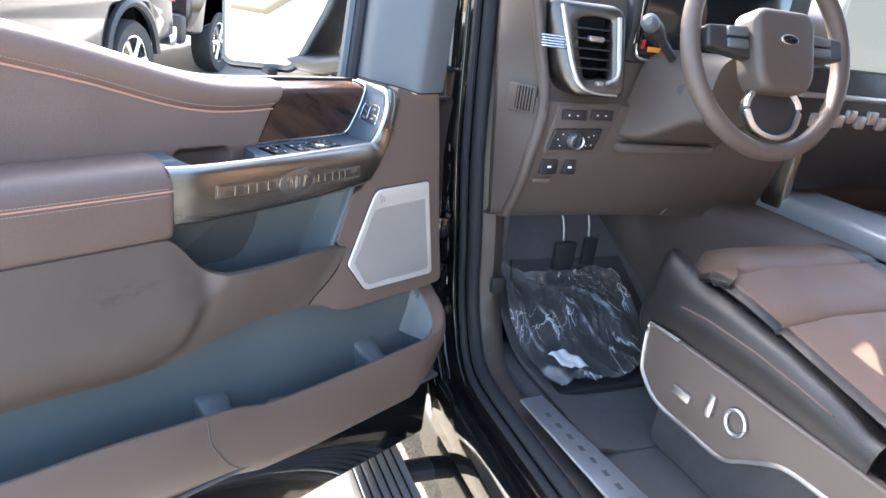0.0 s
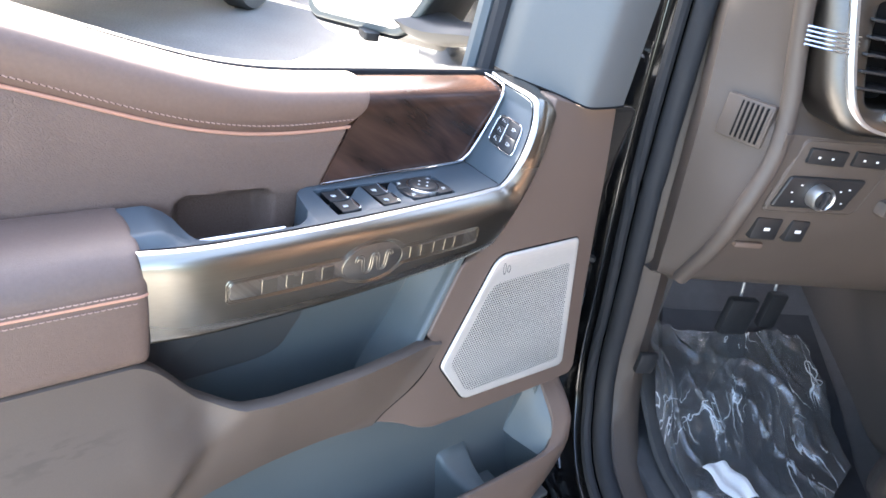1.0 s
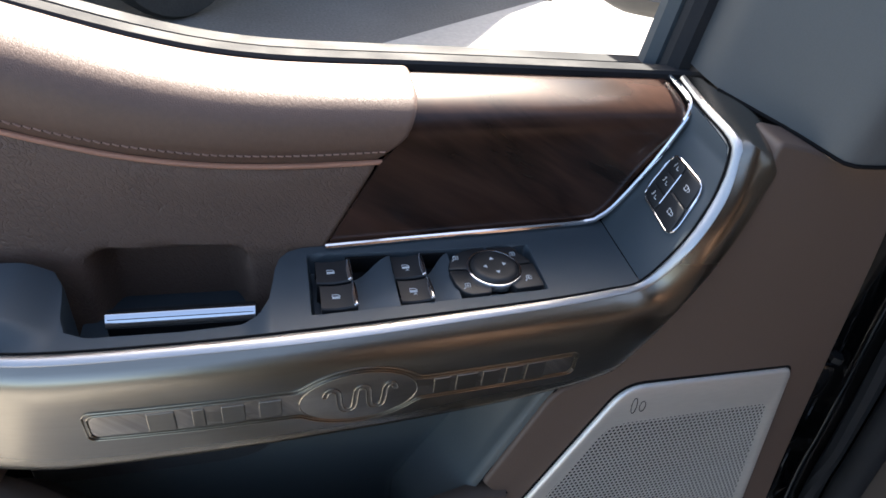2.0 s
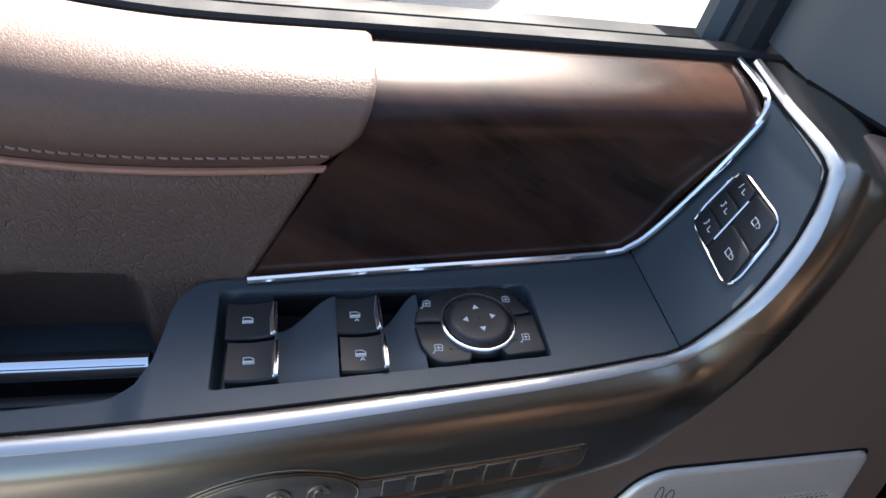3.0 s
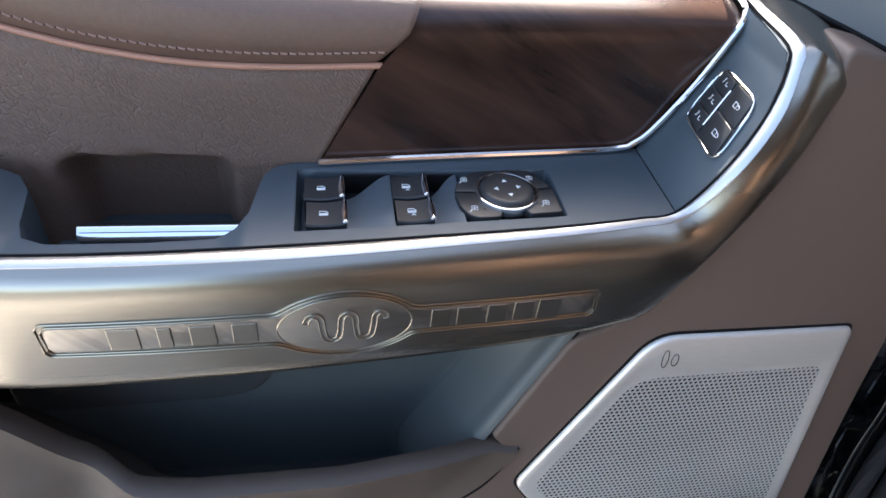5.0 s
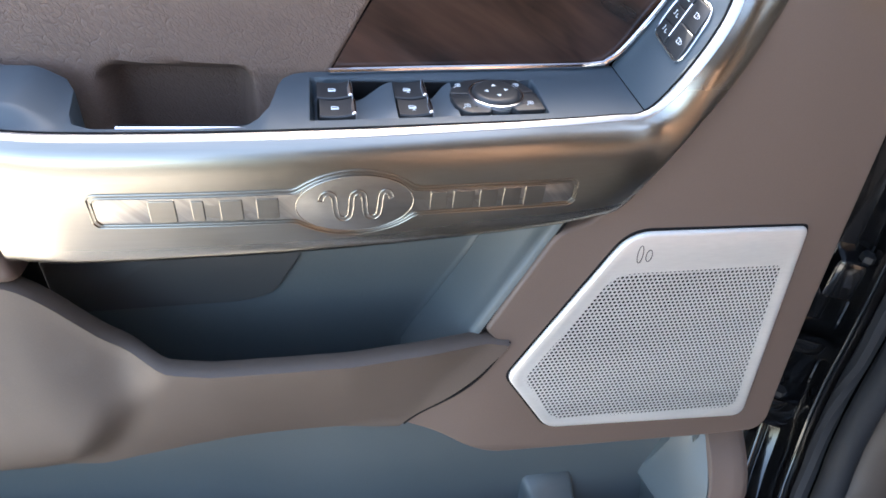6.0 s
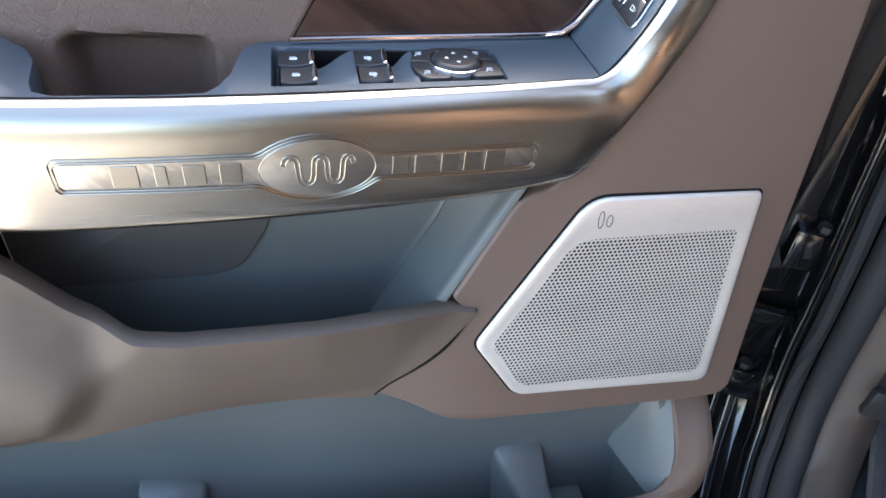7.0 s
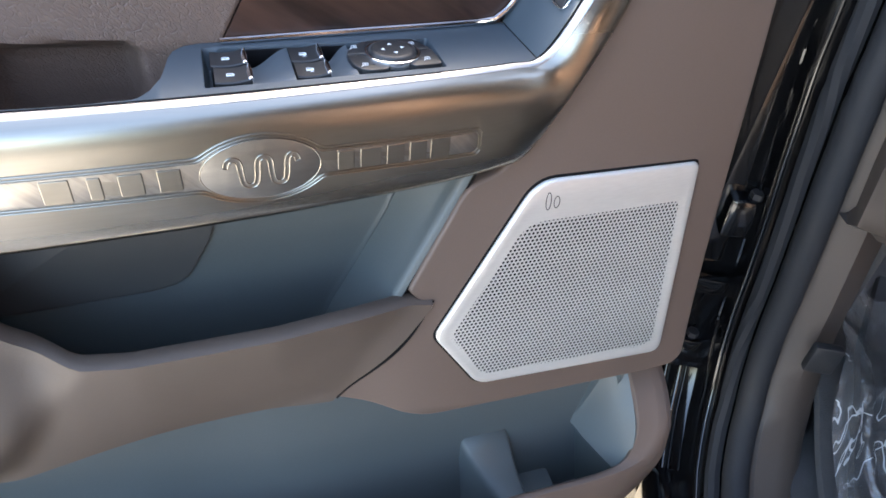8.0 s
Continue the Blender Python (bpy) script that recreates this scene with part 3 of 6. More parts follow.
# armrest metal, swept round the corner
ST = [
    ((-0.316, -0.0430, 0.001), (-0.316, -0.0510, 0.0015), (-0.3155, -0.0575, -0.0040), (-0.3145, -0.0605, -0.018), (-0.313, -0.0615, -0.045), (-0.311, -0.0600, -0.080), (-0.311, -0.0540, -0.086), (-0.311, -0.030, -0.086)),
    ((-0.270, -0.0490, 0.001), (-0.270, -0.0585, 0.0015), (-0.270, -0.0650, -0.0045), (-0.270, -0.0685, -0.018), (-0.270, -0.0695, -0.045), (-0.269, -0.0670, -0.078), (-0.269, -0.0610, -0.085), (-0.269, -0.030, -0.086)),
    ((-0.198, -0.0490, 0.001), (-0.198, -0.0588, 0.0015), (-0.198, -0.0655, -0.0045), (-0.198, -0.0690, -0.018), (-0.198, -0.0700, -0.045), (-0.198, -0.0675, -0.077), (-0.198, -0.0610, -0.083), (-0.198, -0.030, -0.084)),
    ((-0.115, -0.0446, 0.001), (-0.115, -0.0558, 0.0015), (-0.115, -0.0620, -0.0045), (-0.115, -0.0655, -0.018), (-0.115, -0.0660, -0.045), (-0.115, -0.0640, -0.076), (-0.115, -0.0575, -0.082), (-0.115, -0.030, -0.083)),
    ((-0.021, -0.0376, 0.001), (-0.021, -0.0470, 0.0015), (-0.020, -0.0540, -0.0045), (-0.019, -0.0580, -0.018), (-0.019, -0.0590, -0.045), (-0.020, -0.0580, -0.073), (-0.021, -0.0510, -0.079), (-0.022, -0.025, -0.080)),
    ((0.034, -0.0326, 0.001), (0.035, -0.0410, 0.0015), (0.037, -0.0480, -0.0045), (0.039, -0.0520, -0.018), (0.037, -0.0535, -0.045), (0.034, -0.0530, -0.070), (0.032, -0.0470, -0.077), (0.030, -0.020, -0.078)),
    ((0.075, -0.0270, 0.001), (0.077, -0.0345, 0.0015), (0.081, -0.0415, -0.0045), (0.084, -0.0460, -0.018), (0.080, -0.0480, -0.042), (0.073, -0.0480, -0.066), (0.069, -0.0430, -0.073), (0.064, -0.015, -0.075)),
    ((0.100, -0.0222, 0.002), (0.1035, -0.0290, 0.003), (0.110, -0.0350, -0.0015), (0.113, -0.0390, -0.014), (0.109, -0.0420, -0.036), (0.098, -0.0420, -0.060), (0.092, -0.0380, -0.068), (0.086, -0.010, -0.070)),
    ((0.122, -0.0196, 0.033), (0.126, -0.0275, 0.034), (0.134, -0.0320, 0.029), (0.140, -0.0340, 0.018), (0.137, -0.0350, 0.002), (0.128, -0.0330, -0.014), (0.122, -0.0290, -0.020), (0.118, -0.005, -0.020)),
    ((0.1410, -0.0080, 0.061), (0.1455, -0.0158, 0.063), (0.154, -0.0200, 0.060), (0.1625, -0.0215, 0.050), (0.1635, -0.0215, 0.038), (0.159, -0.0190, 0.028), (0.155, -0.0150, 0.023), (0.150, 0.006, 0.023)),
    ((0.1490, 0.0032, 0.083), (0.1540, -0.0020, 0.0868), (0.163, -0.0070, 0.086), (0.174, -0.0090, 0.079), (0.1795, -0.0095, 0.070), (0.180, -0.0080, 0.061), (0.178, -0.0050, 0.056), (0.172, 0.014, 0.054)),
    ((0.1510, 0.0140, 0.0916), (0.1560, 0.0070, 0.0965), (0.165, 0.0030, 0.0968), (0.177, 0.0000, 0.092), (0.186, -0.0015, 0.084), (0.189, 0.0000, 0.076), (0.188, 0.0030, 0.071), (0.182, 0.02, 0.069)),
    ((0.1530, 0.0570, 0.0938), (0.1595, 0.0560, 0.0975), (0.168, 0.0500, 0.0992), (0.180, 0.0400, 0.0985), (0.1905, 0.0320, 0.0950), (0.195, 0.0280, 0.0890), (0.195, 0.0280, 0.0840), (0.188, 0.04, 0.082)),
    ((0.1570, 0.0960, 0.0962), (0.1630, 0.0970, 0.0990), (0.172, 0.0910, 0.1005), (0.183, 0.0810, 0.1000), (0.193, 0.0720, 0.0970), (0.199, 0.0660, 0.0920), (0.199, 0.0660, 0.0870), (0.191, 0.07, 0.085)),
]
lanes = [curve_pts([s[k] for s in ST], 90) for k in range(8)]
rows = []
for i in range(90):
    sec = curve_pts([lanes[k][i] for k in range(1, 7)], 22)
    rows.append(sec + [lanes[7][i]])
skin = rows_mesh(rows, facing=(0, -1, 0), thick=0.0015)
fascia_tree = BVHTree.FromBMesh(skin)
arm = part("armrest_fascia", skin, FASCIA, DOOR, "brushed champagne metal armrest fascia")
rows = []
for i in range(90):
    a, b = lanes[0][i].lerp(lanes[1][i], 0.18), lanes[1][i]
    rows.append([lanes[0][i] + Vector((0, 0, -0.003)), a + Vector((0, 0, -0.002)), a + Vector((0, 0, 0.0006)), a.lerp(b, 0.35) + Vector((-0.0004, 0, 0.0022)), a.lerp(b, 0.75) + Vector((-0.0004, 0, 0.0018)), b + Vector((0, -0.0002, 0.0003)), b + Vector((0.0004, -0.0005, -0.0015))])
part("chrome_edge", rows_mesh(rows, facing=(-0.3, -0.2, 1), thick=0.0008), SATIN_CHROME, arm, "bright satin chrome edge band")

# A near-black tube draws the shadow line between ledge and chrome edge.
part("ledge_gap_shade", tube([lanes[0][i].lerp(lanes[1][i], 0.10) + Vector((0, 0.0002, 0.0006)) for i in range(90)], 0.0009, 6), HOLE, arm, "dark tube painting the shadow gap beside the chrome edge")


def fascia_y(x, z):
    """The metal's face at x, z."""
    hit = fascia_tree.ray_cast(Vector((x, -0.3, z)), Vector((0, 1, 0)))
    return hit[0].y if hit[0] is not None else -0.05


def on_fascia(u, v, h):
    return (u, fascia_y(u, v) + 0.0001 - h, v)


AXIS = [(-0.25, -0.0385), (-0.0975, -0.0400), (0.05, -0.0425)]
mid = lambda u: lerp_table(AXIS, u)
HALF = [(-0.25, 0.0122), (-0.145, 0.0130), (-0.05, 0.0112), (0.052, 0.0108)]
OC = (-0.0975, -0.0400)


def badge_rim(inset):
    """Outline of the band with its oval middle, drawn in by inset."""
    a, b = 0.0410 - inset, 0.0250 - inset
    up, low = [], []
    for k in range(161):
        u = -0.2505 + inset + (0.3025 - 2 * inset) * k / 160
        h = lerp_table(HALF, u) - inset
        end = min(u + 0.2505 - inset, 0.052 - inset - u)
        h -= 0.0035 * max(0.0, 1 - end / 0.0035) ** 2
        d = abs(u - OC[0]) / a
        swell = b * math.sqrt(max(0, 1 - d * d)) if d < 1 else 0
        neck = 0.5 * (h + swell + math.sqrt((h - swell) ** 2 + 0.0035 ** 2)) - 0.0006
        up.append((u, mid(u) + neck))
        low.append((u, mid(u) - neck))
    return up + low[::-1]


band = badge_rim(0.0032)
part("badge_band", plate(band, on_fascia, 0.0006, 0.0002), CROSS_BRUSHED, arm, "cross-brushed badge band")
for inset, rad in ((0.0, 0.00055), (0.0021, 0.00050)):
    line = badge_rim(inset)
    part("badge_outline", tube([on_fascia(u, v, 0.0005) for u, v in line + line[:1]], rad, 6), FASCIA, arm, "raised bead round the badge")
oval = [(OC[0] + 0.0365 * math.cos(a), OC[1] + 0.0212 * math.sin(a)) for a in (2 * math.pi * k / 64 for k in range(64))]
part("badge_oval", plate(oval, on_fascia, 0.0011, 0.0006), BADGE, arm, "raised oval badge")
part("oval_bead", tube([on_fascia(u, v, 0.0009) for u, v in oval + oval[:1]], 0.0005, 6), FASCIA, arm)
for u0, u1, hgt in ((-0.218, -0.203, 0.0078), (-0.194, -0.187, 0.0074), (-0.178, -0.165, 0.0074), (-0.157, -0.144, 0.0074), (-0.050, -0.039, 0.0072), (-0.035, -0.021, 0.0072), (-0.017, -0.005, 0.0074), (-0.001, 0.011, 0.0076), (0.014, 0.028, 0.0080)):
    m0, m1 = mid(u0) - 0.0003, mid(u1) - 0.0003
    part("raised_bar", plate(rounded([(u0, m0 - hgt), (u1, m1 - hgt), (u1, m1 + hgt), (u0, m0 + hgt)], 0.0010), on_fascia, 0.0012, 0.0004, steps=2), FASCIA, arm, "raised metal bar", smooth=15)
wave = [(-0.0215, 0.0040), (-0.0200, 0.0085), (-0.0165, 0.0095), (-0.0135, 0.0070), (-0.0125, -0.002), (-0.0110, -0.0085), (-0.0075, -0.0105), (-0.0040, -0.0085), (-0.0028, -0.002), (-0.0022, 0.0065), (0.0, 0.0092), (0.0030, 0.0092), (0.0052, 0.0065), (0.0058, -0.002), (0.0070, -0.0085), (0.0105, -0.0105), (0.0140, -0.0085), (0.0152, -0.002), (0.0160, 0.0065), (0.0185, 0.0092), (0.0212, 0.0080), (0.0222, 0.0040)]
centre = [(OC[0] + p.x, OC[1] + p.y) for p in curve_pts([(u, v, 0) for u, v in wave], 90)]
rails = []
for side in (-1, 1):
    rails.append([])
    for k, (u, v) in enumerate(centre):
        (ua, va), (ub, vb) = centre[max(k - 1, 0)], centre[min(k + 1, 89)]
        n_ = math.hypot(ub - ua, vb - va)
        rails[-1].append((u - side * 0.0015 * (vb - va) / n_, v + side * 0.0015 * (ub - ua) / n_))
loop_ = rails[0] + rails[1][::-1]
ribbon = part("wavy_relief", rows_mesh([[on_fascia(*rails[0][k], 0.0015), on_fascia(*centre[k], 0.0012), on_fascia(*rails[1][k], 0.0015)] for k in range(90)], facing=(0, -1, 0), thick=0.0006), BADGE, arm, "raised wavy line")
part("wavy_bead", tube([on_fascia(u, v, 0.0015) for u, v in loop_ + loop_[:1]], 0.00042, 6), FASCIA, ribbon, "bright bead along the wavy line")

# window switches
def on_top(z0):
    return lambda u, v, h: (u, v, z0 + h)


def window_switch(x0, x1, y0, y1, auto):
    rows = []
    for i in range(13):
        s = i / 12
        x = x0 + (x1 - x0) * s
        top = 0.0016 + 0.0014 * s * s - 0.0010 * math.sin(math.pi * s)
        rows.append([(x, y0, -0.0150), (x, y0 + 0.0003, top - 0.0008), (x, y0 + 0.0012, top), (x, 0.5 * (y0 + y1), top - 0.0003), (x, y1 - 0.0012, top), (x, y1 - 0.0003, top - 0.0008), (x, y1, -0.0150)])
    sw = part("window_switch", rows_mesh(rows, facing=(0, 0, 1)), BUTTON, bezel, "black rocker window switch with chrome tip")
    yc = 0.5 * (y0 + y1)
    tip = [(x1 - 0.0022, y0 + 0.0005), (x1 + 0.0010, y0 + 0.0008), (x1 + 0.0014, yc), (x1 + 0.0006, y1 - 0.0012), (x1 - 0.0012, y1 - 0.0005), (x1 - 0.0028, yc)]
    part("chrome_tip", plate(rounded(tip, 0.0012), on_top(-0.015), 0.0186, 0.0014, steps=5), CHROME, sw, "chrome finger tip")
    xm = 0.5 * (x0 + x1) - 0.0015
    ic = [(xm - 0.0022, yc - 0.0017), (xm + 0.0024, yc - 0.0017), (xm + 0.0024, yc + 0.0006), (xm + 0.0010, yc + 0.0018), (xm - 0.0022, yc + 0.0018), (xm - 0.0022, yc - 0.0017)]
    tp = lambda u, v: (u, v, 0.0016 + 0.0014 * ((u - x0) / (x1 - x0)) ** 2 - 0.0010 * math.sin(math.pi * (u - x0) / (x1 - x0)) + 0.0001)
    mk = [tube([tp(u, v) for u, v in ic], 0.00022, 5), tube([tp(xm - 0.0020, yc - 0.0006), tp(xm + 0.0022, yc - 0.0006)], 0.0005, 5)]
    if auto:
        mk.append(tube([tp(xm - 0.0002, yc - 0.0040), tp(xm + 0.0008, yc - 0.0022), tp(xm + 0.0018, yc - 0.0040)], 0.0002, 5))
        mk.append(tube([tp(xm + 0.0002, yc - 0.0034), tp(xm + 0.0014, yc - 0.0034)], 0.0002, 5))
    part("window_symbol", merged(*mk), MARK, sw, "white window symbol")


window_switch(-0.1195, -0.0975, -0.0062, 0.0160, False)
window_switch(-0.1180, -0.0960, -0.0300, -0.0076, False)
window_switch(-0.0690, -0.0485, -0.0052, 0.0180, True)
window_switch(-0.0680, -0.0470, -0.0278, -0.0066, True)
for x0, x1 in ((-0.0990, -0.0690), (-0.0500, -0.0285)):
    rows = []
    for i in range(25):
        q = i / 24
        x, far = x0 + (x1 - x0) * q, 0.0035 + 0.0170 * smooth01(0.10, 1.0, q)
        zt = -0.0060 + 0.0062 * smooth01(0.0, 1.1, q)
        rows.append([(x, -0.0305, -0.015), (x, -0.0300, zt - 0.0006), (x, -0.0290, zt), (x, -0.012, zt - 0.0008), (x, far - 0.0012, zt), (x, far - 0.0003, zt - 0.0005), (x, far, zt - 0.0014), (x, far + 0.0004, -0.015)])
    part("finger_rest", rows_mesh(rows, facing=(0, 0, 1)), SATIN_BLACK, bezel, "satin black curved finger rest")
    # Near-black floor plate and far-wall strip paint the deep shade of the hollow.
    part("hollow_shade", plate([(x0, -0.004), (x1, 0.000), (x1, 0.0213), (x0, 0.0213)], lambda u, v, h: (u, v, -0.0148 + h), 0.0010, 0.0002), HOLE, bezel, "black plate painting the shade in the finger hollow")
    part("hollow_wall_shade", rbox((x0, 0.0200, -0.0148), (x1, 0.0218, -0.0008), 0.0006), HOLE, bezel, "black strip painting the shade on the hollow wall")

# mirror control
MC = (-0.0005, -0.0018)
for poly in ([(-0.0318, 0.0000), (-0.0302, 0.0070), (-0.0255, 0.0140), (-0.0185, 0.0192), (-0.0100, 0.0215), (-0.0015, 0.0218), (-0.0010, -0.0005)],
             [(-0.0320, -0.0012), (-0.0010, -0.0020), (-0.0080, -0.0245), (-0.0210, -0.0255), (-0.0265, -0.0225), (-0.0305, -0.0145)],
             [(0.0005, -0.0003), (-0.0005, 0.0215), (0.0190, 0.0215), (0.0285, 0.0040)],
             [(0.0005, -0.0013), (0.0290, 0.0028), (0.0302, -0.0205), (0.0100, -0.0225)]):
    part("mirror_button", plate(rounded(poly, 0.002), on_top(-0.015), 0.0170, 0.0008), BUTTON, bezel, "black mirror control key")
circle = lambda r, z, k=40: [(MC[0] + r * math.cos(2 * math.pi * i / k), MC[1] + r * math.sin(2 * math.pi * i / k), z) for i in range(k)]
rows = [circle(r, z) for r, z in ((0.0172, -0.002), (0.0172, 0.0032), (0.0176, 0.0037), (0.0183, 0.0038), (0.0190, 0.0034), (0.0193, 0.0022), (0.0193, -0.002))]
part("chrome_ring", rows_mesh(rows, close_v=True), CHROME, bezel, "chrome ring round the mirror knob")
rows = [circle(r, z) for r, z in ((0.0166, -0.001), (0.0166, 0.0030), (0.0160, 0.0046), (0.0145, 0.0056), (0.0128, 0.0058), (0.0080, 0.0056), (0.0004, 0.0055))]
knob = part("mirror_knob", rows_mesh(rows, close_v=True, facing=(0, 0, 1)), BUTTON, bezel, "round black mirror knob")
for k in range(4):
    a = k * math.pi / 2 + 0.12
    tri = [(MC[0] + 0.0085 * math.cos(a + d) * s, MC[1] + 0.0085 * math.sin(a + d) * s) for d, s in ((0, 1.0), (0.26, 0.72), (-0.26, 0.72))]
    part("arrow", plate(tri, on_top(0.0054), 0.0005, 0.0001), MARK, knob, "white arrow mark")
for x, y, lamp in ((-0.0245, 0.0115, 0), (-0.0225, -0.0165, 1), (0.0170, 0.0130, 0), (0.0215, -0.0120, 1)):
    box = [(x - 0.0018, y - 0.0016), (x + 0.0016, y - 0.0018), (x + 0.0019, y + 0.0012), (x + 0.0010, y + 0.0020), (x - 0.0016, y + 0.0017), (x - 0.0018, y - 0.0016)]
    strokes = [box, [(x, y - 0.0011), (x, y + 0.0012)], [(x - 0.0011, y), (x + 0.0012, y)], [(x - 0.0018, y - 0.0016), (x - 0.0028, y - 0.0030)], [(x - 0.0034, y - 0.0030), (x - 0.0022, y - 0.0031)]]
    part("key_symbol", merged(*[tube([(u, v, 0.0021) for u, v in st], 0.00020, 5) for st in strokes]), MARK, bezel, "white mirror symbol")
    if lamp:
        part("key_lamp", tube([(x + (0.0060 if x < 0 else -0.0050), y - 0.0006, 0.0018), (x + (0.0060 if x < 0 else -0.0050), y - 0.0006, 0.0023)], 0.0009, 12), CAB_BLACK, bezel, "tiny unlit indicator lamp")

# lock and memory keys
L, T, R_, B = (Vector(p) for p in ((0.0400, 0.0320), (0.0455, 0.0630), (0.0020, 0.0620), (-0.0105, 0.0285)))
quad = lambda a, b: (L.lerp(T, a)).lerp(B.lerp(R_, a), b)
body = rounded([L, T, R_, B], [0.010, 0.009, 0.010, 0.010], 8)
lock = part("lock_pod", plate(body, on_ramp, 0.0012, 0.0005), BUTTON, lockpanel, "black lock and seat memory key pod")
part("pod_ring", tube([on_ramp(p.x, p.y, 0.0011) for p in body + [body[0]]], 0.0010, 8), CHROME, lock, "chrome ring round the keys")
for a0, a1, b0, b1 in ((0.03, 0.32, 0.06, 0.43), (0.34, 0.65, 0.05, 0.43), (0.67, 0.96, 0.06, 0.43), (0.03, 0.49, 0.48, 0.95), (0.51, 0.97, 0.48, 0.95)):
    part("lock_key", plate(rounded([quad(a0, b0), quad(a1, b0), quad(a1, b1), quad(a0, b1)], 0.0022), on_ramp, 0.0026, 0.0006), BUTTON, lock, "black key")
part("chrome_bar", tube([on_ramp(*quad(a, 0.455), 0.0026) for a in (0.18, 0.4, 0.6, 0.82)], 0.0008, 6), CHROME, lock, "small chrome divider bar")


def digit(txt, a, b, size):
    cu = bpy.data.curves.new("digit", "FONT")
    cu.body, cu.size, cu.align_x, cu.align_y, cu.extrude = txt, size, "CENTER", "CENTER", 0.0001
    ob = bpy.data.objects.new("digit", cu)
    me = bpy.data.meshes.new_from_object(ob)
    bm = bmesh.new()
    bm.from_mesh(me)
    bpy.data.objects.remove(ob)
    c = quad(a, b)
    ex = (B - L).normalized()
    ex, ey = Vector((ex.x, ex.y)), Vector((-ex.y, ex.x))
    for v in bm.verts:
        q = c + ex * v.co.x + ey * v.co.y
        v.co = Vector(on_ramp(q.x, q.y, 0.00275 + v.co.z))
    part("digit", bm, MARK, lock, "white digit", smooth=0)


for k, a in enumerate((0.825, 0.495, 0.175)):
    digit(str(k + 1), a + 0.035, 0.215, 0.0042)
    part("seat_symbol", tube([on_ramp(*quad(a + da, b), 0.0027) for da, b in ((0.040, 0.285), (-0.020, 0.290), (-0.018, 0.325), (-0.006, 0.338))], 0.00028, 5), MARK, lock, "white seat symbol")
for a in (0.26, 0.74):
    sq = [quad(a + d, b) for d, b in ((-0.038, 0.675), (0.038, 0.675), (0.038, 0.745), (-0.038, 0.745), (-0.038, 0.675))]
    sh = [quad(a + d, b) for d, b in ((0.025, 0.745), (0.028, 0.785), (0.0, 0.81), (-0.028, 0.785), (-0.025, 0.745 if a < 0.5 else 0.775))]
    part("padlock_symbol", merged(tube([on_ramp(*p, 0.0027) for p in sq], 0.00035, 5), tube([on_ramp(*p, 0.0027) for p in sh], 0.0003, 5)), MARK, lock, "white padlock symbol")

# release handle in the cup
handle = part("release_handle", rbox((-0.2515, 0.0060, -0.0640), (-0.1585, 0.0170, -0.0310), 0.002), BUTTON, DOOR, "black inner release handle")
rows = [[(x, y, z) for y, z in ((0.0036, -0.0368), (0.0034, -0.0358), (0.0038, -0.0349), (0.0084, -0.0297), (0.0094, -0.0293), (0.0110, -0.0299), (0.0165, -0.0330))] for x in (-0.2510, -0.2500, -0.2050, -0.1600, -0.1590)]
part("handle_cap", rows_mesh(rows, facing=(0, -1, 1), thick=0.0012), CHROME, handle, "bright satin chrome handle cap")
part("handle_lip", rbox((-0.258, -0.0050, -0.0640), (-0.154, 0.0020, -0.0450), 0.002), BUTTON, DOOR, "black rim below the release handle")
part("cup_floor", rbox((-0.275, -0.034, -0.075), (-0.146, 0.062, -0.060), 0.003), SATIN_BLACK, DOOR)

# elbow pad
prof = [(0.036, -0.006), (0.033, 0.003), (0.022, 0.0075), (0.0, 0.010), (-0.022, 0.0095), (-0.042, 0.005), (-0.055, -0.004), (-0.0625, -0.016), (-0.0645, -0.026), (-0.0625, -0.0285), (-0.0645, -0.032), (-0.0650, -0.050), (-0.0635, -0.075), (-0.0605, -0.097), (-0.054, -0.106), (-0.035, -0.109), (0.02, -0.109)]
prof = [(p.y, p.z) for p in curve_pts([(0, y, z) for y, z in prof], 46)]
rows = []
for x, s in [(-0.80 + 0.0162 * i, 1.0) for i in range(30)] + [(-0.3200, 0.998), (-0.3155, 0.988), (-0.3128, 0.968), (-0.3115, 0.94), (-0.3110, 0.7), (-0.3110, 0.2)]:
    rows.append([(x, 0.0 + (y - 0.0) * s, -0.048 + (z + 0.048) * s) for y, z in prof])
elbow = part("elbow_pad", rows_mesh(rows, facing=(0, -1, 0.3), thick=0.004), HIDE_PAD, DOOR, "padded dark brown leather armrest")
part("piping", tube([(-0.79 + 0.024 * i, -0.0640, -0.0288) for i in range(20)] + [(-0.3220, -0.0646, -0.0288), (-0.3160, -0.0640, -0.0288), (-0.3125, -0.0618, -0.0288)], 0.0014, 8), PIPING, elbow, "tan piping")
for dz, dy in ((0.0050, 0.0007), (-0.0055, 0.0002)):
    st = merged(*[tube([(x, -0.0647 - dy, -0.0288 + dz), (x + 0.0017, -0.0655 - dy, -0.0288 + dz), (x + 0.0034, -0.0647 - dy, -0.0288 + dz)], 0.00045, 5) for x in (-0.79 + 0.0047 * i for i in range(100))])
    tagged(part("stitching", st, THREAD, elbow, "pale stitching"), kind="stuff")

# front moulding round the speaker
PL = lambda x, z: -0.0245 + 0.020 * x + 0.185 * z + 0.020 * (1 - smooth01(-0.058, 0.03, x)) * (1 - smooth01(-0.289, -0.2, z))


def on_panel(u, v, h):
    return (u, PL(u, v) + 0.030 - h, v)


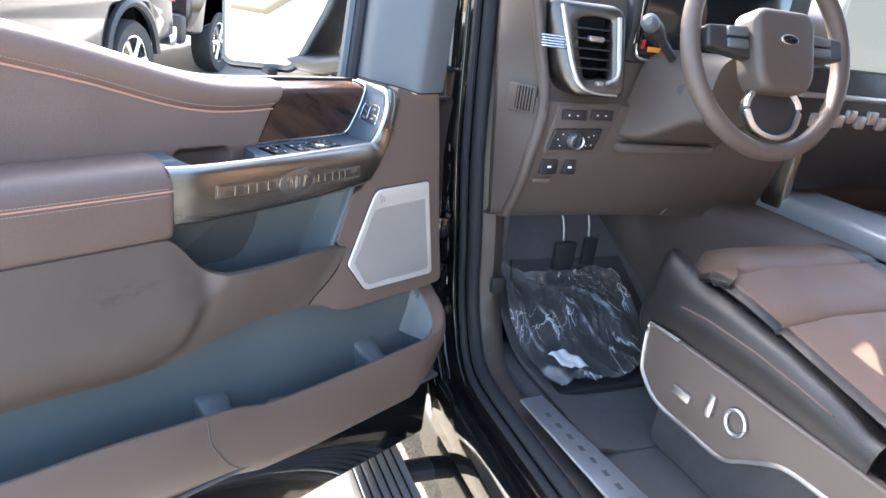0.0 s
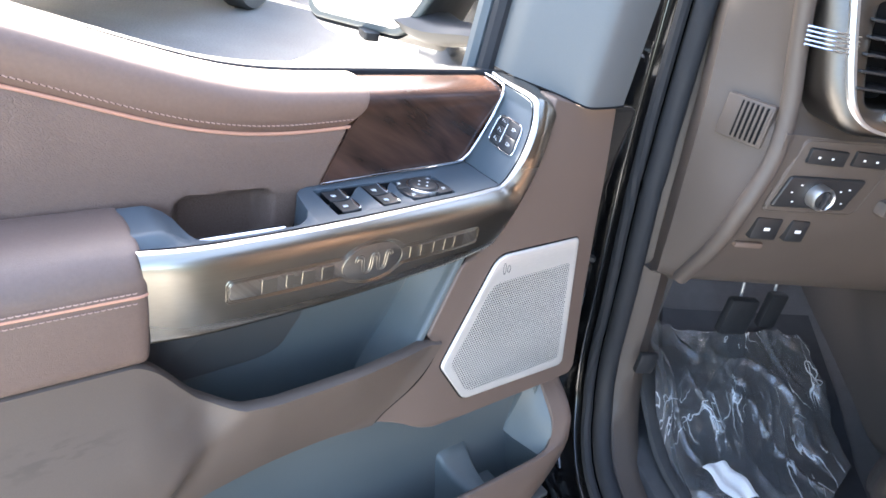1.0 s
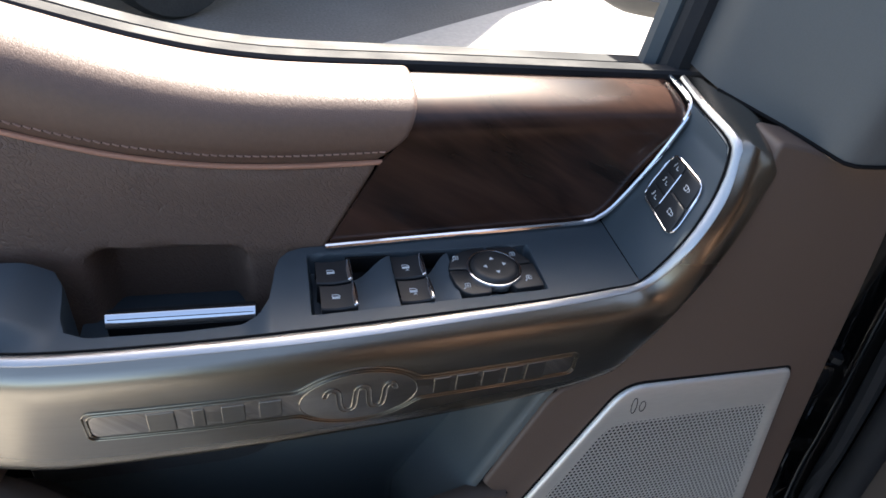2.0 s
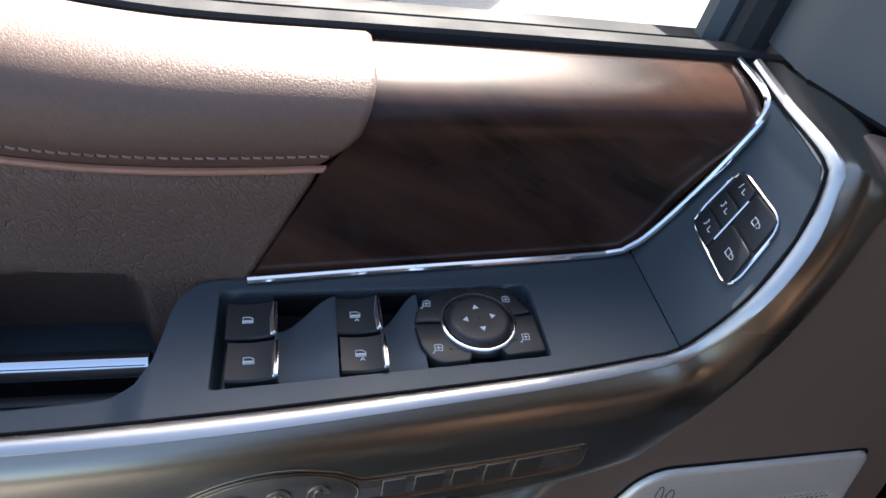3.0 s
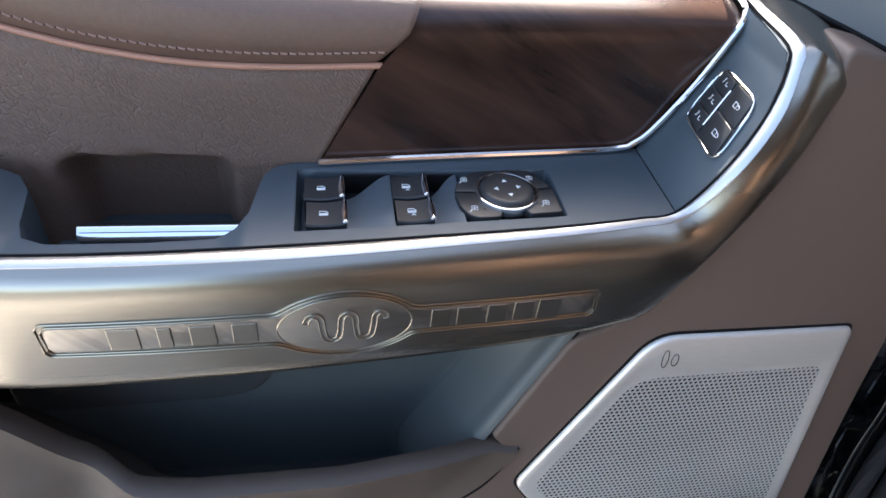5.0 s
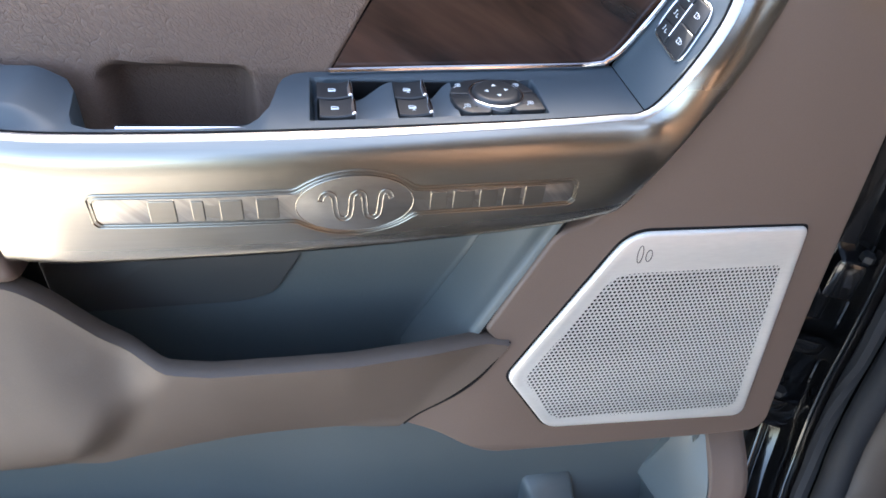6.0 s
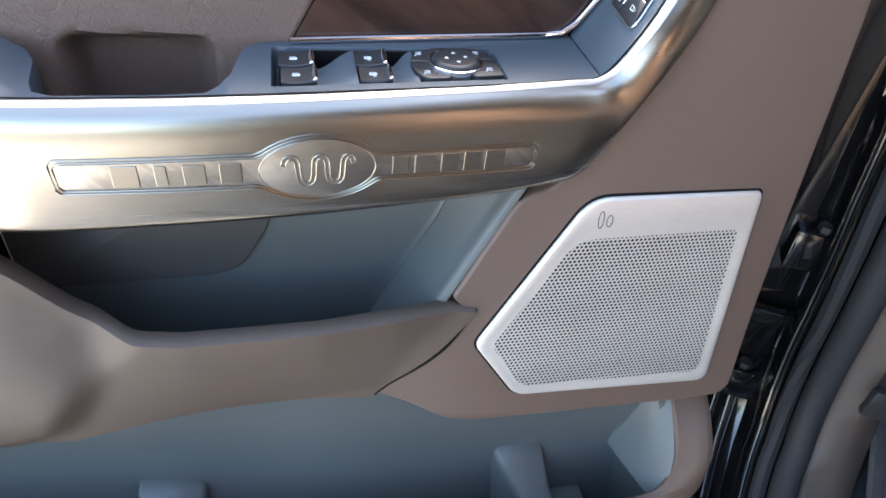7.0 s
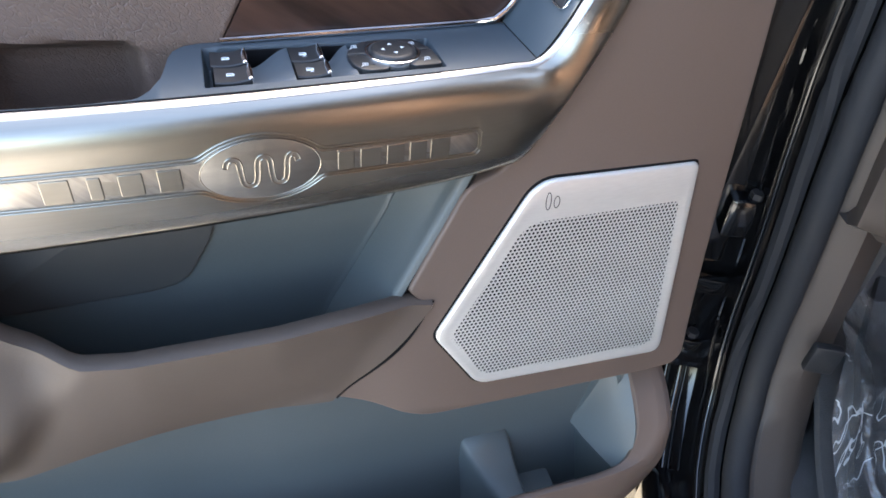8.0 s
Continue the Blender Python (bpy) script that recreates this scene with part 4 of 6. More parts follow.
poly = [(0.0520, -0.0900), (0.082, -0.080), (0.104, -0.040), (0.143, 0.020), (0.172, 0.062), (0.180, 0.099), (0.208, 0.0935), (0.2285, 0.0860), (0.302, 0.0870), (0.302, 0.006), (0.298, -0.109), (0.296, -0.208), (0.2985, -0.305), (0.289, -0.3160), (0.245, -0.3170), (0.125, -0.3140), (0.030, -0.3110), (0.003, -0.3070), (-0.020, -0.2970), (-0.0590, -0.2865), (-0.028, -0.2535), (0.0000, -0.2195), (0.0180, -0.1890), (0.0050, -0.174)]
front = part("front_moulding", plate(rounded(poly, [0.01, 0.012, 0.03, 0.03, 0.02, 0.006, 0.006, 0.006, 0.01, 0.05, 0.05, 0.05, 0.012, 0.01, 0.05, 0.05, 0.03, 0.03, 0.03, 0.008, 0.02, 0.006, 0.004, 0.004]), on_panel, 0.030, 0.0032, steps=5), VINYL, DOOR, "smooth brown front door moulding")
G = [(0.1090, -0.0905), (0.2610, -0.0915), (0.2650, -0.2900), (0.0695, -0.2815), (0.0270, -0.2210)]
GP = [(0.1015, -0.1220), (0.2525, -0.1215), (0.2578, -0.2812), (0.0705, -0.2745), (0.0375, -0.2244)]


def on_grille(u, v, h):
    return (u, PL(u, v) - h, v)


go, gi = rounded(G, [0.018, 0.006, 0.012, 0.01, 0.008], 6), rounded([Vector(p).lerp(Vector((0.15, -0.2)), 0.045) for p in GP], [0.016, 0.006, 0.012, 0.01, 0.008], 6)
cg = Vector((0.155, -0.195))
ins = lambda p, d: Vector(p) + (cg - Vector(p)).normalized() * d
rows = [[on_grille(p.x, p.y, 0.0) for p in go], [on_grille(p.x, p.y, 0.0022) for p in go], [on_grille(*ins(p, 0.0010), 0.0036) for p in go], [on_grille(*ins(p, 0.0030), 0.0042) for p in go], [on_grille(*(Vector(p).lerp(Vector(q), 0.5)), 0.0040) for p, q in zip(go, gi)], [on_grille(q.x, q.y, 0.0034) for q in gi]]
grille = part("speaker_grille", rows_mesh(rows, close_v=True, facing=(0, -1, 0)), GRILLE, front, "brushed aluminium speaker grille")
part("grille_gap", plate([ins(p, -0.0022) for p in go], on_grille, 0.0006, 0.0003), HOLE, front, "dark shadow gap round the grille")


def inside(poly, x, y):
    c = False
    for (x0, y0), (x1, y1) in zip(poly, poly[1:] + poly[:1]):
        if (y0 > y) != (y1 > y) and x < (x1 - x0) * (y - y0) / (y1 - y0) + x0:
            c = not c
    return c


def edge_gap(poly, x, y):
    best = 1.0
    for (x0, y0), (x1, y1) in zip(poly, poly[1:] + poly[:1]):
        t = max(0, min(1, ((x - x0) * (x1 - x0) + (y - y0) * (y1 - y0)) / ((x1 - x0) ** 2 + (y1 - y0) ** 2)))
        best = min(best, math.hypot(x - x0 - t * (x1 - x0), y - y0 - t * (y1 - y0)))
    return best


pitch, verts, faces, index = 0.0038, [], [], {}
hexr = pitch / math.sqrt(3)


def vert(u, v, h):
    key = (round(u, 6), round(v, 6), h)
    if key not in index:
        index[key] = len(verts)
        verts.append(on_grille(u, v, h))
    return index[key]


for j in range(80):
    for i in range(84):
        u, v = 0.032 + pitch * (i + 0.5 * (j % 2)), -0.290 + pitch * 0.866 * j
        if not inside(GP, u, v):
            continue
        r = 0.00128 * smooth01(-0.003, 0.006, edge_gap(GP, u, v)) + 0.0002
        o, q, d = [], [], []
        for k in range(6):
            a = math.pi / 6 + k * math.pi / 3
            o.append(vert(u + hexr * math.cos(a), v + hexr * math.sin(a), 0.0037))
            q.append(vert(u + r * math.cos(a), v + r * math.sin(a), 0.00371))
            d.append(vert(u + r * math.cos(a), v + r * math.sin(a), 0.0030))
        for k in range(6):
            n2 = (k + 1) % 6
            faces.append((o[k], q[k], q[n2], o[n2]))
            faces.append((q[k], d[k], d[n2], q[n2]))
me = bpy.data.meshes.new("perforated_sheet")
me.from_pydata(verts, [], faces)
me.materials.append(GRILLE)
sheet = new("perforated_sheet", me)
sheet.parent = grille
tagged(sheet, "perforated aluminium sheet with fine round holes", kind="stuff")
for x, z, w, h in ((0.1200, -0.108, 0.0045, 0.0075), (0.1275, -0.1095, 0.0050, 0.0050)):
    ringp = [(x + w * 0.5 * math.cos(2 * math.pi * k / 20), z + h * math.sin(2 * math.pi * k / 20)) for k in range(21)]
    part("grille_mark", tube([on_grille(u, v, 0.0041) for u, v in ringp], 0.00035, 5), BUTTON, grille, "small dark maker's mark")

seam_line = curve_pts([(0.0215, 0, -0.186), (0.0010, 0, -0.2195), (-0.028, 0, -0.2535), (-0.0590, 0, -0.2865)], 24)
# The seam's shadow under the proud lip is drawn as a near-black tube.
part("panel_seam_shade", tube([(p.x + 0.0044, PL(p.x, p.z) - 0.0008, p.z) for p in seam_line], 0.0013, 6), HOLE, front, "dark tube painting the shadow line of the moulding seam")

# map pocket under the fascia
LIP = [(-0.80, -0.106), (-0.322, -0.1055), (-0.312, -0.112), (-0.300, -0.124), (-0.286, -0.143), (-0.270, -0.163), (-0.254, -0.1730), (-0.235, -0.1770), (-0.20, -0.1775), (-0.15, -0.1765), (-0.10, -0.1750), (-0.04, -0.1765), (0.005, -0.1825), (0.024, -0.1870)]
LIP_Y = [(-0.80, -0.060), (-0.33, -0.060), (-0.30, -0.066), (-0.25, -0.078), (-0.20, -0.085), (-0.10, -0.085), (-0.04, -0.076), (0.005, -0.063), (0.021, -0.0575)]
LOW = [(-0.80, -0.312), (-0.55, -0.313), (-0.448, -0.319), (-0.387, -0.3255), (-0.328, -0.320), (-0.271, -0.306), (-0.217, -0.2930), (-0.174, -0.2870), (-0.10, -0.2855), (-0.058, -0.2885), (0.03, -0.289)]
rows = []
seam = lambda s: lerp_table([(0.0, 0.0245), (0.05, 0.0225), (0.32, 0.0030), (0.65, -0.0260), (1.0, -0.0585)], s)
N = 130
for k in range(22):
    s = k / 21
    r = []
    for i in range(N):
        x = -0.80 + (seam(s) + 0.80) * i / (N - 1)
        zt, zl = 0.5 * (lerp_table(LIP, x - 0.004) + lerp_table(LIP, x + 0.004)), soft_table(LOW, x)
        z = zt + (zl - zt) * s
        crease = smooth01(-0.004, 0.034, x - lerp_table([(-0.33, -0.345), (-0.18, -0.262)], z))
        bulge = -0.060 - 0.0225 * math.sin(math.pi * min(1, s * 1.04) ** 1.6) + 0.008 * smooth01(0.85, 1.0, s)
        y = bulge + (lerp_table(LIP_Y, x) * (1 - s) - 0.058 * s - bulge) * crease
        near = smooth01(-0.06, 0.0, x - seam(s))
        y = y + (min(y, PL(x, z) - 0.0024 - 0.0020 * (1 - s)) - y) * near
        r.append((x, y, z))
    r += [(r[-1][0] + 0.0012, r[-1][1] + 0.0015, r[-1][2]), (r[-1][0] + 0.0012, r[-1][1] + 0.020, r[-1][2])]
    rows.append(r)
top = [[(x, y + d, z + e) for x, y, z in rows[0]] for d, e in ((0.050, -0.060), (0.0165, -0.010), (0.0150, 0.0005), (0.0120, 0.0022), (0.0040, 0.0018))]
bot = [[(x, y + d, z - e) for x, y, z in rows[-1]] for d, e in ((0.004, 0.0015), (0.03, 0.002))]
part("lower_panel", rows_mesh(top + rows + bot, facing=(0, -1, 0), thick=0.0), VINYL_DUSTY, DOOR, "brown moulded lower panel with map pocket lip and scuffs")
rows = []
for k in range(16):
    z = -0.055 - 0.235 * k / 15
    xe = lerp_table([(-0.24, -0.033), (-0.173, 0.0055), (-0.091, 0.0530), (-0.05, 0.076)], z)
    x0 = lerp_table([(-0.24, -0.0535), (-0.138, -0.001), (-0.05, 0.031)], z)
    back = [(-0.325 + (x0 - 0.006 + 0.325) * i / 18, 0.003, z) for i in range(19)] + [(x0 - 0.003, 0.0026, z), (x0 - 0.001, 0.0014, z)]
    ye = PL(xe, z) + 0.004
    facet = [(x0 + (xe - 0.009 - x0) * t, 0.003 + (ye + 0.010 - 0.003) * t, z) for t in (0.03, 0.08, 0.3, 0.6, 0.9, 0.97)]
    rows.append(back + facet + [(xe - 0.0085, ye + 0.006, z), (xe - 0.0070, ye + 0.0012, z), (xe - 0.0050, ye, z), (xe - 0.0008, ye - 0.0008, z), (xe + 0.0002, ye + 0.004, z), (xe + 0.012, ye + 0.014, z)])
liner = part("map_pocket_liner", rows_mesh(rows, facing=(0, -1, 0), thick=0.004), SLATE, DOOR, "slate grey map pocket liner", smooth=50)
part("pocket_seam", tube([(lerp_table([(-0.24, -0.033), (-0.173, 0.0055), (-0.091, 0.0530), (-0.05, 0.076)], z) + 0.0006, PL(0.03, z) + 0.0035, z) for z in (-0.178, -0.15, -0.12, -0.091, -0.07)], 0.0008, 6), HOLE, liner, "dark seam beside the pocket liner")
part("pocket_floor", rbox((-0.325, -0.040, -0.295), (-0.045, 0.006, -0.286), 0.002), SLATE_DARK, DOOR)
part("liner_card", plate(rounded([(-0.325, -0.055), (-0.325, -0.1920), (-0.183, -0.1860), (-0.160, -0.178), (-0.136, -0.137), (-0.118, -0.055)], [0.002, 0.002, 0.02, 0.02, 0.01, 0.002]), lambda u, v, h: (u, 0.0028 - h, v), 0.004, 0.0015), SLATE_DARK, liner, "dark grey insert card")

# lower bin
BIN = [(-0.80, -0.128, -0.358), (-0.584, -0.128, -0.367), (-0.444, -0.128, -0.374), (-0.34, -0.128, -0.385), (-0.300, -0.128, -0.389), (-0.244, -0.128, -0.396), (-0.205, -0.1275, -0.408), (-0.178, -0.127, -0.4140), (-0.10, -0.127, -0.4185), (-0.027, -0.127, -0.4195), (0.06, -0.127, -0.4195), (0.135, -0.1265, -0.4190), (0.210, -0.1255, -0.4185), (0.252, -0.1215, -0.4140), (0.2700, -0.1140, -0.4020), (0.2790, -0.1040, -0.3830), (0.2810, -0.0850, -0.3620), (0.2810, -0.0600, -0.3420), (0.2810, -0.040, -0.325)]
lane = curve_pts(BIN, 160)
rows, lining = [], []
for i, p in enumerate(lane):
    turn = smooth01(0.20, 0.284, p.x) if p.z < -0.385 or p.x < 0.2 else 1.0
    out = Vector((0.80 * turn, -1 + 0.45 * turn, 0)).normalized()
    dn = Vector((1.0 * turn, 0.25 * turn, -1 + 0.80 * turn)).normalized()
    reach = 0.145 - 0.123 * turn
    inn = -out
    wide = Vector((-0.018 * turn, 0, 0))
    rows.append([p + inn * 0.0085 + wide - Vector((0, 0, 0.012)), p + inn * 0.0075 + wide - Vector((0, 0, 0.004)), p + inn * 0.005 + wide - Vector((0, 0, 0.0002)), p + inn * 0.002 + Vector((0, 0, 0.0008)), p + out * 0.001, p + out * 0.0035 + dn * 0.006, p + out * 0.005 + dn * reach * 0.35, p + out * 0.002 + dn * reach * 0.8, p + inn * 0.010 + dn * reach, p + inn * 0.030 + dn * (reach + 0.004) + Vector((0, 0.05, 0)) * (1 - turn), p + Vector((0.018 * turn, 0.12 - 0.05 * turn, 0)) + dn * reach * (1 - turn)])
    d = inn * 0.0086 + wide
    lining.append([p + d - Vector((0, 0, 0.0115)), p + d * 1.15 - Vector((0, 0, 0.05)), p + d * 1.5 - Vector((0, 0, 0.10)), Vector((p.x, p.y, 0)) + d * 1.8 + Vector((0, 0, -0.53))])
binwall = part("bin_wall", rows_mesh(rows, facing=(0, -1, -0.2)), VINYL, DOOR, "brown outer wall of the lower door bin")
part("bin_lining", rows_mesh(lining, facing=(0, 1, 0)), SLATE, DOOR, "slate grey inner face of the bin wall")
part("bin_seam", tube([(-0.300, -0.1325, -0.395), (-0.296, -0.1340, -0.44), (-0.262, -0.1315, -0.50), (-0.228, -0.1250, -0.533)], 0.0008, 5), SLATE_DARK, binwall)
rows = []
for k in range(14):
    z = -0.300 - 0.235 * k / 13
    lean = -0.040 * smooth01(-0.30, -0.56, z)
    rows.append([(-0.80 + 1.030 * i / 50, -0.028 + lean, z) for i in range(51)] + [(0.238, -0.030 + lean, z), (0.243, -0.036 + lean, z), (0.246, -0.046 + 0.6 * lean, z), (0.247, -0.058 + 0.3 * lean, z)])
part("bin_liner", rows_mesh(rows, facing=(0, -1, 0), thick=0.004), SLATE, DOOR, "slate grey liner of the lower door bin")
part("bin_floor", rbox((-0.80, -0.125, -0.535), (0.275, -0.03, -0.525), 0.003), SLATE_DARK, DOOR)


def bin_divider(a, b, c, d):
    """A gusset: its top edge a to b lies on the liner, c to d on the outer wall; sides go down to the floor."""
    a, b, c, d = (Vector(p) for p in (a, b, c, d))
    rows = []
    for i in range(9):
        s = i / 8
        p, q = a.lerp(c, s), b.lerp(d, s)
        sag = 0.010 * math.sin(math.pi * s)
        p, q = p - Vector((0, 0, sag)), q - Vector((0, 0, sag))
        w = (q - p).normalized() * 0.004
        rows.append([(p.x - 0.006, p.y, -0.53), p - Vector((0.001, 0, 0.012)), p - Vector((0, 0, 0.004)), p + w, q - w, q - Vector((0, 0, 0.004)), q + Vector((0.001, 0, -0.012)), (q.x + 0.006, q.y, -0.53)])
    rows = [[Vector(p) + Vector((0, 0.02, 0)) for p in rows[0]]] + rows
    part("bin_divider", rows_mesh(rows, facing=(0, -1, 0.5)), SLATE, DOOR, "slate grey bin divider rib", smooth=70)


bin_divider((-0.276, -0.055, -0.408), (-0.216, -0.055, -0.419), (-0.262, -0.122, -0.440), (-0.239, -0.122, -0.445))
bin_divider((-0.137, -0.055, -0.463), (-0.105, -0.055, -0.467), (-0.150, -0.122, -0.480), (-0.131, -0.122, -0.480))
bin_divider((0.080, -0.052, -0.419), (0.134, -0.045, -0.418), (0.119, -0.120, -0.462), (0.140, -0.120, -0.456))
rows = []
for i in range(18):
    s = i / 17
    ridge = Vector((0.240, -0.047, -0.338)).lerp(Vector((0.2105, -0.048, -0.430)), s ** 0.9) + Vector((0.004, 0, 0)) * math.sin(math.pi * s)
    edge = curve_pts([(0.2565, -0.050, -0.338), (0.2570, -0.075, -0.362), (0.2535, -0.100, -0.384), (0.247, -0.114, -0.410), (0.237, -0.119, -0.436)], 18)[i]
    rows.append([(ridge.x + 0.004, -0.026, ridge.z + 0.002), ridge + Vector((-0.001, 0.008, 0.001)), ridge + Vector((-0.0005, 0.002, 0.0005)), ridge + Vector((0.003, -0.002, 0))] + [ridge.lerp(edge, t) for t in (0.3, 0.5, 0.75, 1.0)])
rows.append([Vector(p) + Vector((0.004, 0.004, -0.012)) for p in rows[-1]])
rows.append([Vector((p[0] + 0.004, p[1] + 0.012, -0.53)) for p in rows[-1]])
part("bin_end_wedge", rows_mesh(rows, facing=(-0.5, -1, 0.5), thick=0.003), SLATE, DOOR, "slate grey sloped bin end", smooth=32)
part("bottle_step", rbox((0.150, -0.112, -0.53), (0.190, -0.055, -0.492), 0.006), SLATE, DOOR, "slate bottle holder step")

# painted shell
shell = [(-0.84, -0.80), (0.36, -0.835), (0.405, -0.82), (0.425, -0.74), (0.405, -0.45), (0.385, -0.12), (-0.84, -0.09)]
sh = part("door_shell", plate(rounded(shell, [0.02, 0.03, 0.03, 0.03, 0.1, 0.02, 0.02]), lambda u, v, h: (u, 0.165 - h, v), 0.100, 0.012), GLOSS_BLACK, DOOR, "glossy black painted door shell")
skin = [[(x, 0.168, -0.12), (x, 0.172, -0.02), (x, 0.170, soft_table(BELT, x) - 0.03), (x, 0.164, soft_table(BELT, x) - 0.012)] for x in [-0.84 + 1.22 * k / 40 for k in range(41)]]
part("outer_skin", rows_mesh(skin, facing=(0, 1, 0), thick=0.004), GLOSS_BLACK, DOOR, "glossy black outer door skin")
part("bottom_flange", rbox((-0.84, -0.028, -0.790), (0.37, 0.06, -0.60), 0.012), GLOSS_BLACK, DOOR, "black painted lower door edge")
edge = curve_pts([(0.350, 0.040, 0.06), (0.352, 0.032, -0.05), (0.352, 0.015, -0.20), (0.346, 0.005, -0.35), (0.350, 0.0, -0.50), (0.365, 0.0, -0.62), (0.36, 0.0, -0.72), (0.30, -0.005, -0.77)], 40)
part("door_seal", tube(edge, 0.0065, 8), RUBBER, DOOR, "black rubber door seal")
inner = [(0.30, -0.62), (0.352, -0.60), (0.362, -0.45), (0.355, -0.20), (0.362, 0.02), (0.372, 0.075), (0.30, 0.075), (0.28, -0.20)]
part("shell_flange", plate(rounded(inner, 0.02), lambda u, v, h: (u, 0.055 - h, v), 0.045, 0.006), GLOSS_BLACK, DOOR, "black painted hinge side flange")

# belt seals and window frame
for y0, y1, dz, m, nm in ((0.1045, 0.122, 0.0065, RUBBER, "inner_belt_seal"), (0.124, 0.134, -0.012, SATIN_BLACK, "glass_channel"), (0.136, 0.156, -0.001, RUBBER, "outer_belt_seal"), (0.156, 0.166, -0.006, GLOSS_BLACK, "belt_moulding")):
    rows = []
    for i in range(60):
        x = -0.84 + 1.03 * i / 59
        z = soft_table(BELT, x) - 0.004 + dz
        rows.append([(x, y0, z - 0.03), (x, y0 + 0.001, z - 0.002), (x, y0 + 0.003, z), (x, y1 - 0.003, z), (x, y1 - 0.001, z - 0.002), (x, y1, z - 0.03)])
    part(nm, rows_mesh(rows, facing=(0, 0, 1)), m, DOOR, "black window belt seal")
rows = []
for i in range(22):
    s = i / 21
    z = 0.079 + 0.52 * s
    lean = 0.13 * s
    rows.append([Vector(p) + Vector((lean * 0.55, lean * 0.25, 0)) for p in ((0.176, 0.128, z + 0.024), (0.1735, 0.105, z + 0.024), (0.1745, 0.086, z + 0.023), (0.1765, 0.0735, z + 0.0220), (0.190, 0.050, z + 0.0195), (0.206, 0.022, z + 0.0165), (0.220, 0.001, z + 0.0125), (0.2285, -0.0105, z + 0.0100), (0.240, -0.0150, z + 0.0096), (0.270, -0.0160, z + 0.0096), (0.300, -0.0130, z + 0.0098), (0.310, 0.005, z + 0.010), (0.318, 0.06, z + 0.010))])
sail_foot = [Vector(p) + Vector((0, -0.0005, -0.0008)) for p in rows[0][3:12]]
part("sail_panel", rows_mesh(rows, facing=(-0.5, -1, 0), thick=0.004), SAIL_GREY, DOOR, "slate grey corner sail panel")
part("sail_seam", tube(curve_pts(sail_foot, 30), 0.0014, 6), HOLE, DOOR, "dark seam under the sail panel")
for a, b, r, m in (((0.166, 0.122, 0.070), (0.245, 0.155, 0.62), 0.0125, RUBBER), ((0.158, 0.142, 0.070), (0.236, 0.175, 0.62), 0.0125, SATIN_BLACK)):
    part("window_post", tube([Vector(a).lerp(Vector(b), k / 6) for k in range(7)], r, 8, flat=1.0), m, DOOR, "black window post")

# outside mirror
M_O, M_W, M_N = Vector((0.13, 0.54, 0)), Vector((-0.301, 0.954, 0)), Vector((-0.954, -0.301, 0))


def on_mirror(u, v, h):
    return M_O + M_W * u + M_N * h + Vector((0, 0, v))


mo = rounded([(0.010, 0.275), (0.010, 0.066), (-0.010, 0.056), (-0.195, 0.070), (-0.222, 0.096), (-0.298, 0.225), (-0.310, 0.275)], [0.03, 0.015, 0.02, 0.02, 0.03, 0.04, 0.04], 6)
mc = Vector((-0.14, 0.20))
drop = lambda p, s: (mc.x + (p.x - mc.x) * s, 0.062 + (p.y - 0.062) * (0.35 + 0.65 * s) - 0.040 * math.sin(math.pi * min(1, (1 - s) * 1.15)) * (1 - smooth01(0.06, 0.20, p.y)))
rows = [[on_mirror(*drop(p, s), hh) for p in mo] for s, hh in ((0.25, -0.175), (0.55, -0.165), (0.80, -0.135), (0.94, -0.085), (1.0, -0.03), (1.0, -0.004), (0.97, 0.0))]
mir = part("side_mirror", rows_mesh(rows, close_v=True, facing=(1, 0, 0)), CAB_BLACK, DOOR, "large black outside mirror housing")
part("mirror_bezel", plate([mc + (p - mc) * 0.985 for p in mo], lambda u, v, h: on_mirror(u, v, h - 0.012), 0.020, 0.006), SLATE, mir, "grey mirror surround")
part("mirror_glass", plate([mc + (p - mc) * 0.90 for p in mo], lambda u, v, h: on_mirror(u, v, h + 0.0070), 0.003, 0.001), GLASS_MIRROR, mir, "bright mirror glass")
part("mirror_arm", tube(curve_pts([(0.235, 0.37, 0.098), (0.230, 0.29, 0.098), (0.232, 0.20, 0.118), (0.262, 0.125, 0.122)], 14), [0.060, 0.058, 0.055, 0.052, 0.048, 0.044, 0.041, 0.038, 0.036, 0.034, 0.033, 0.032, 0.032, 0.032], 12, flat=0.45), CAB_BLACK, mir, "black mirror arm")
part("puddle_lamp", plate(rounded([(0.142, 0.385), (0.166, 0.378), (0.182, 0.415), (0.152, 0.424)], 0.006), lambda u, v, h: (u, v, 0.070 - h), 0.014, 0.004), CAB_BLACK, mir, "black puddle lamp under the mirror")

# ---- the cab: x to its right, y forward ----
CAB = Matrix.Translation((0.412, -0.267, 0)) @ Matrix.Rotation(radians(-26), 4, "Z")


def cpart(name, bm, mat, parent, label="", smooth=40.0, m=None):
    bmesh.ops.transform(bm, matrix=CAB @ m if m is not None else CAB, verts=bm.verts[:])
    return part(name, bm, mat, parent, label, smooth)


def cthing(name, label, category, at):
    return thing(name, label, category, CAB @ Vector(at))


TRUCK = cthing("pickup_cab", "black pickup cab with open door aperture", "pickup truck", (0.2, 0, -0.9))
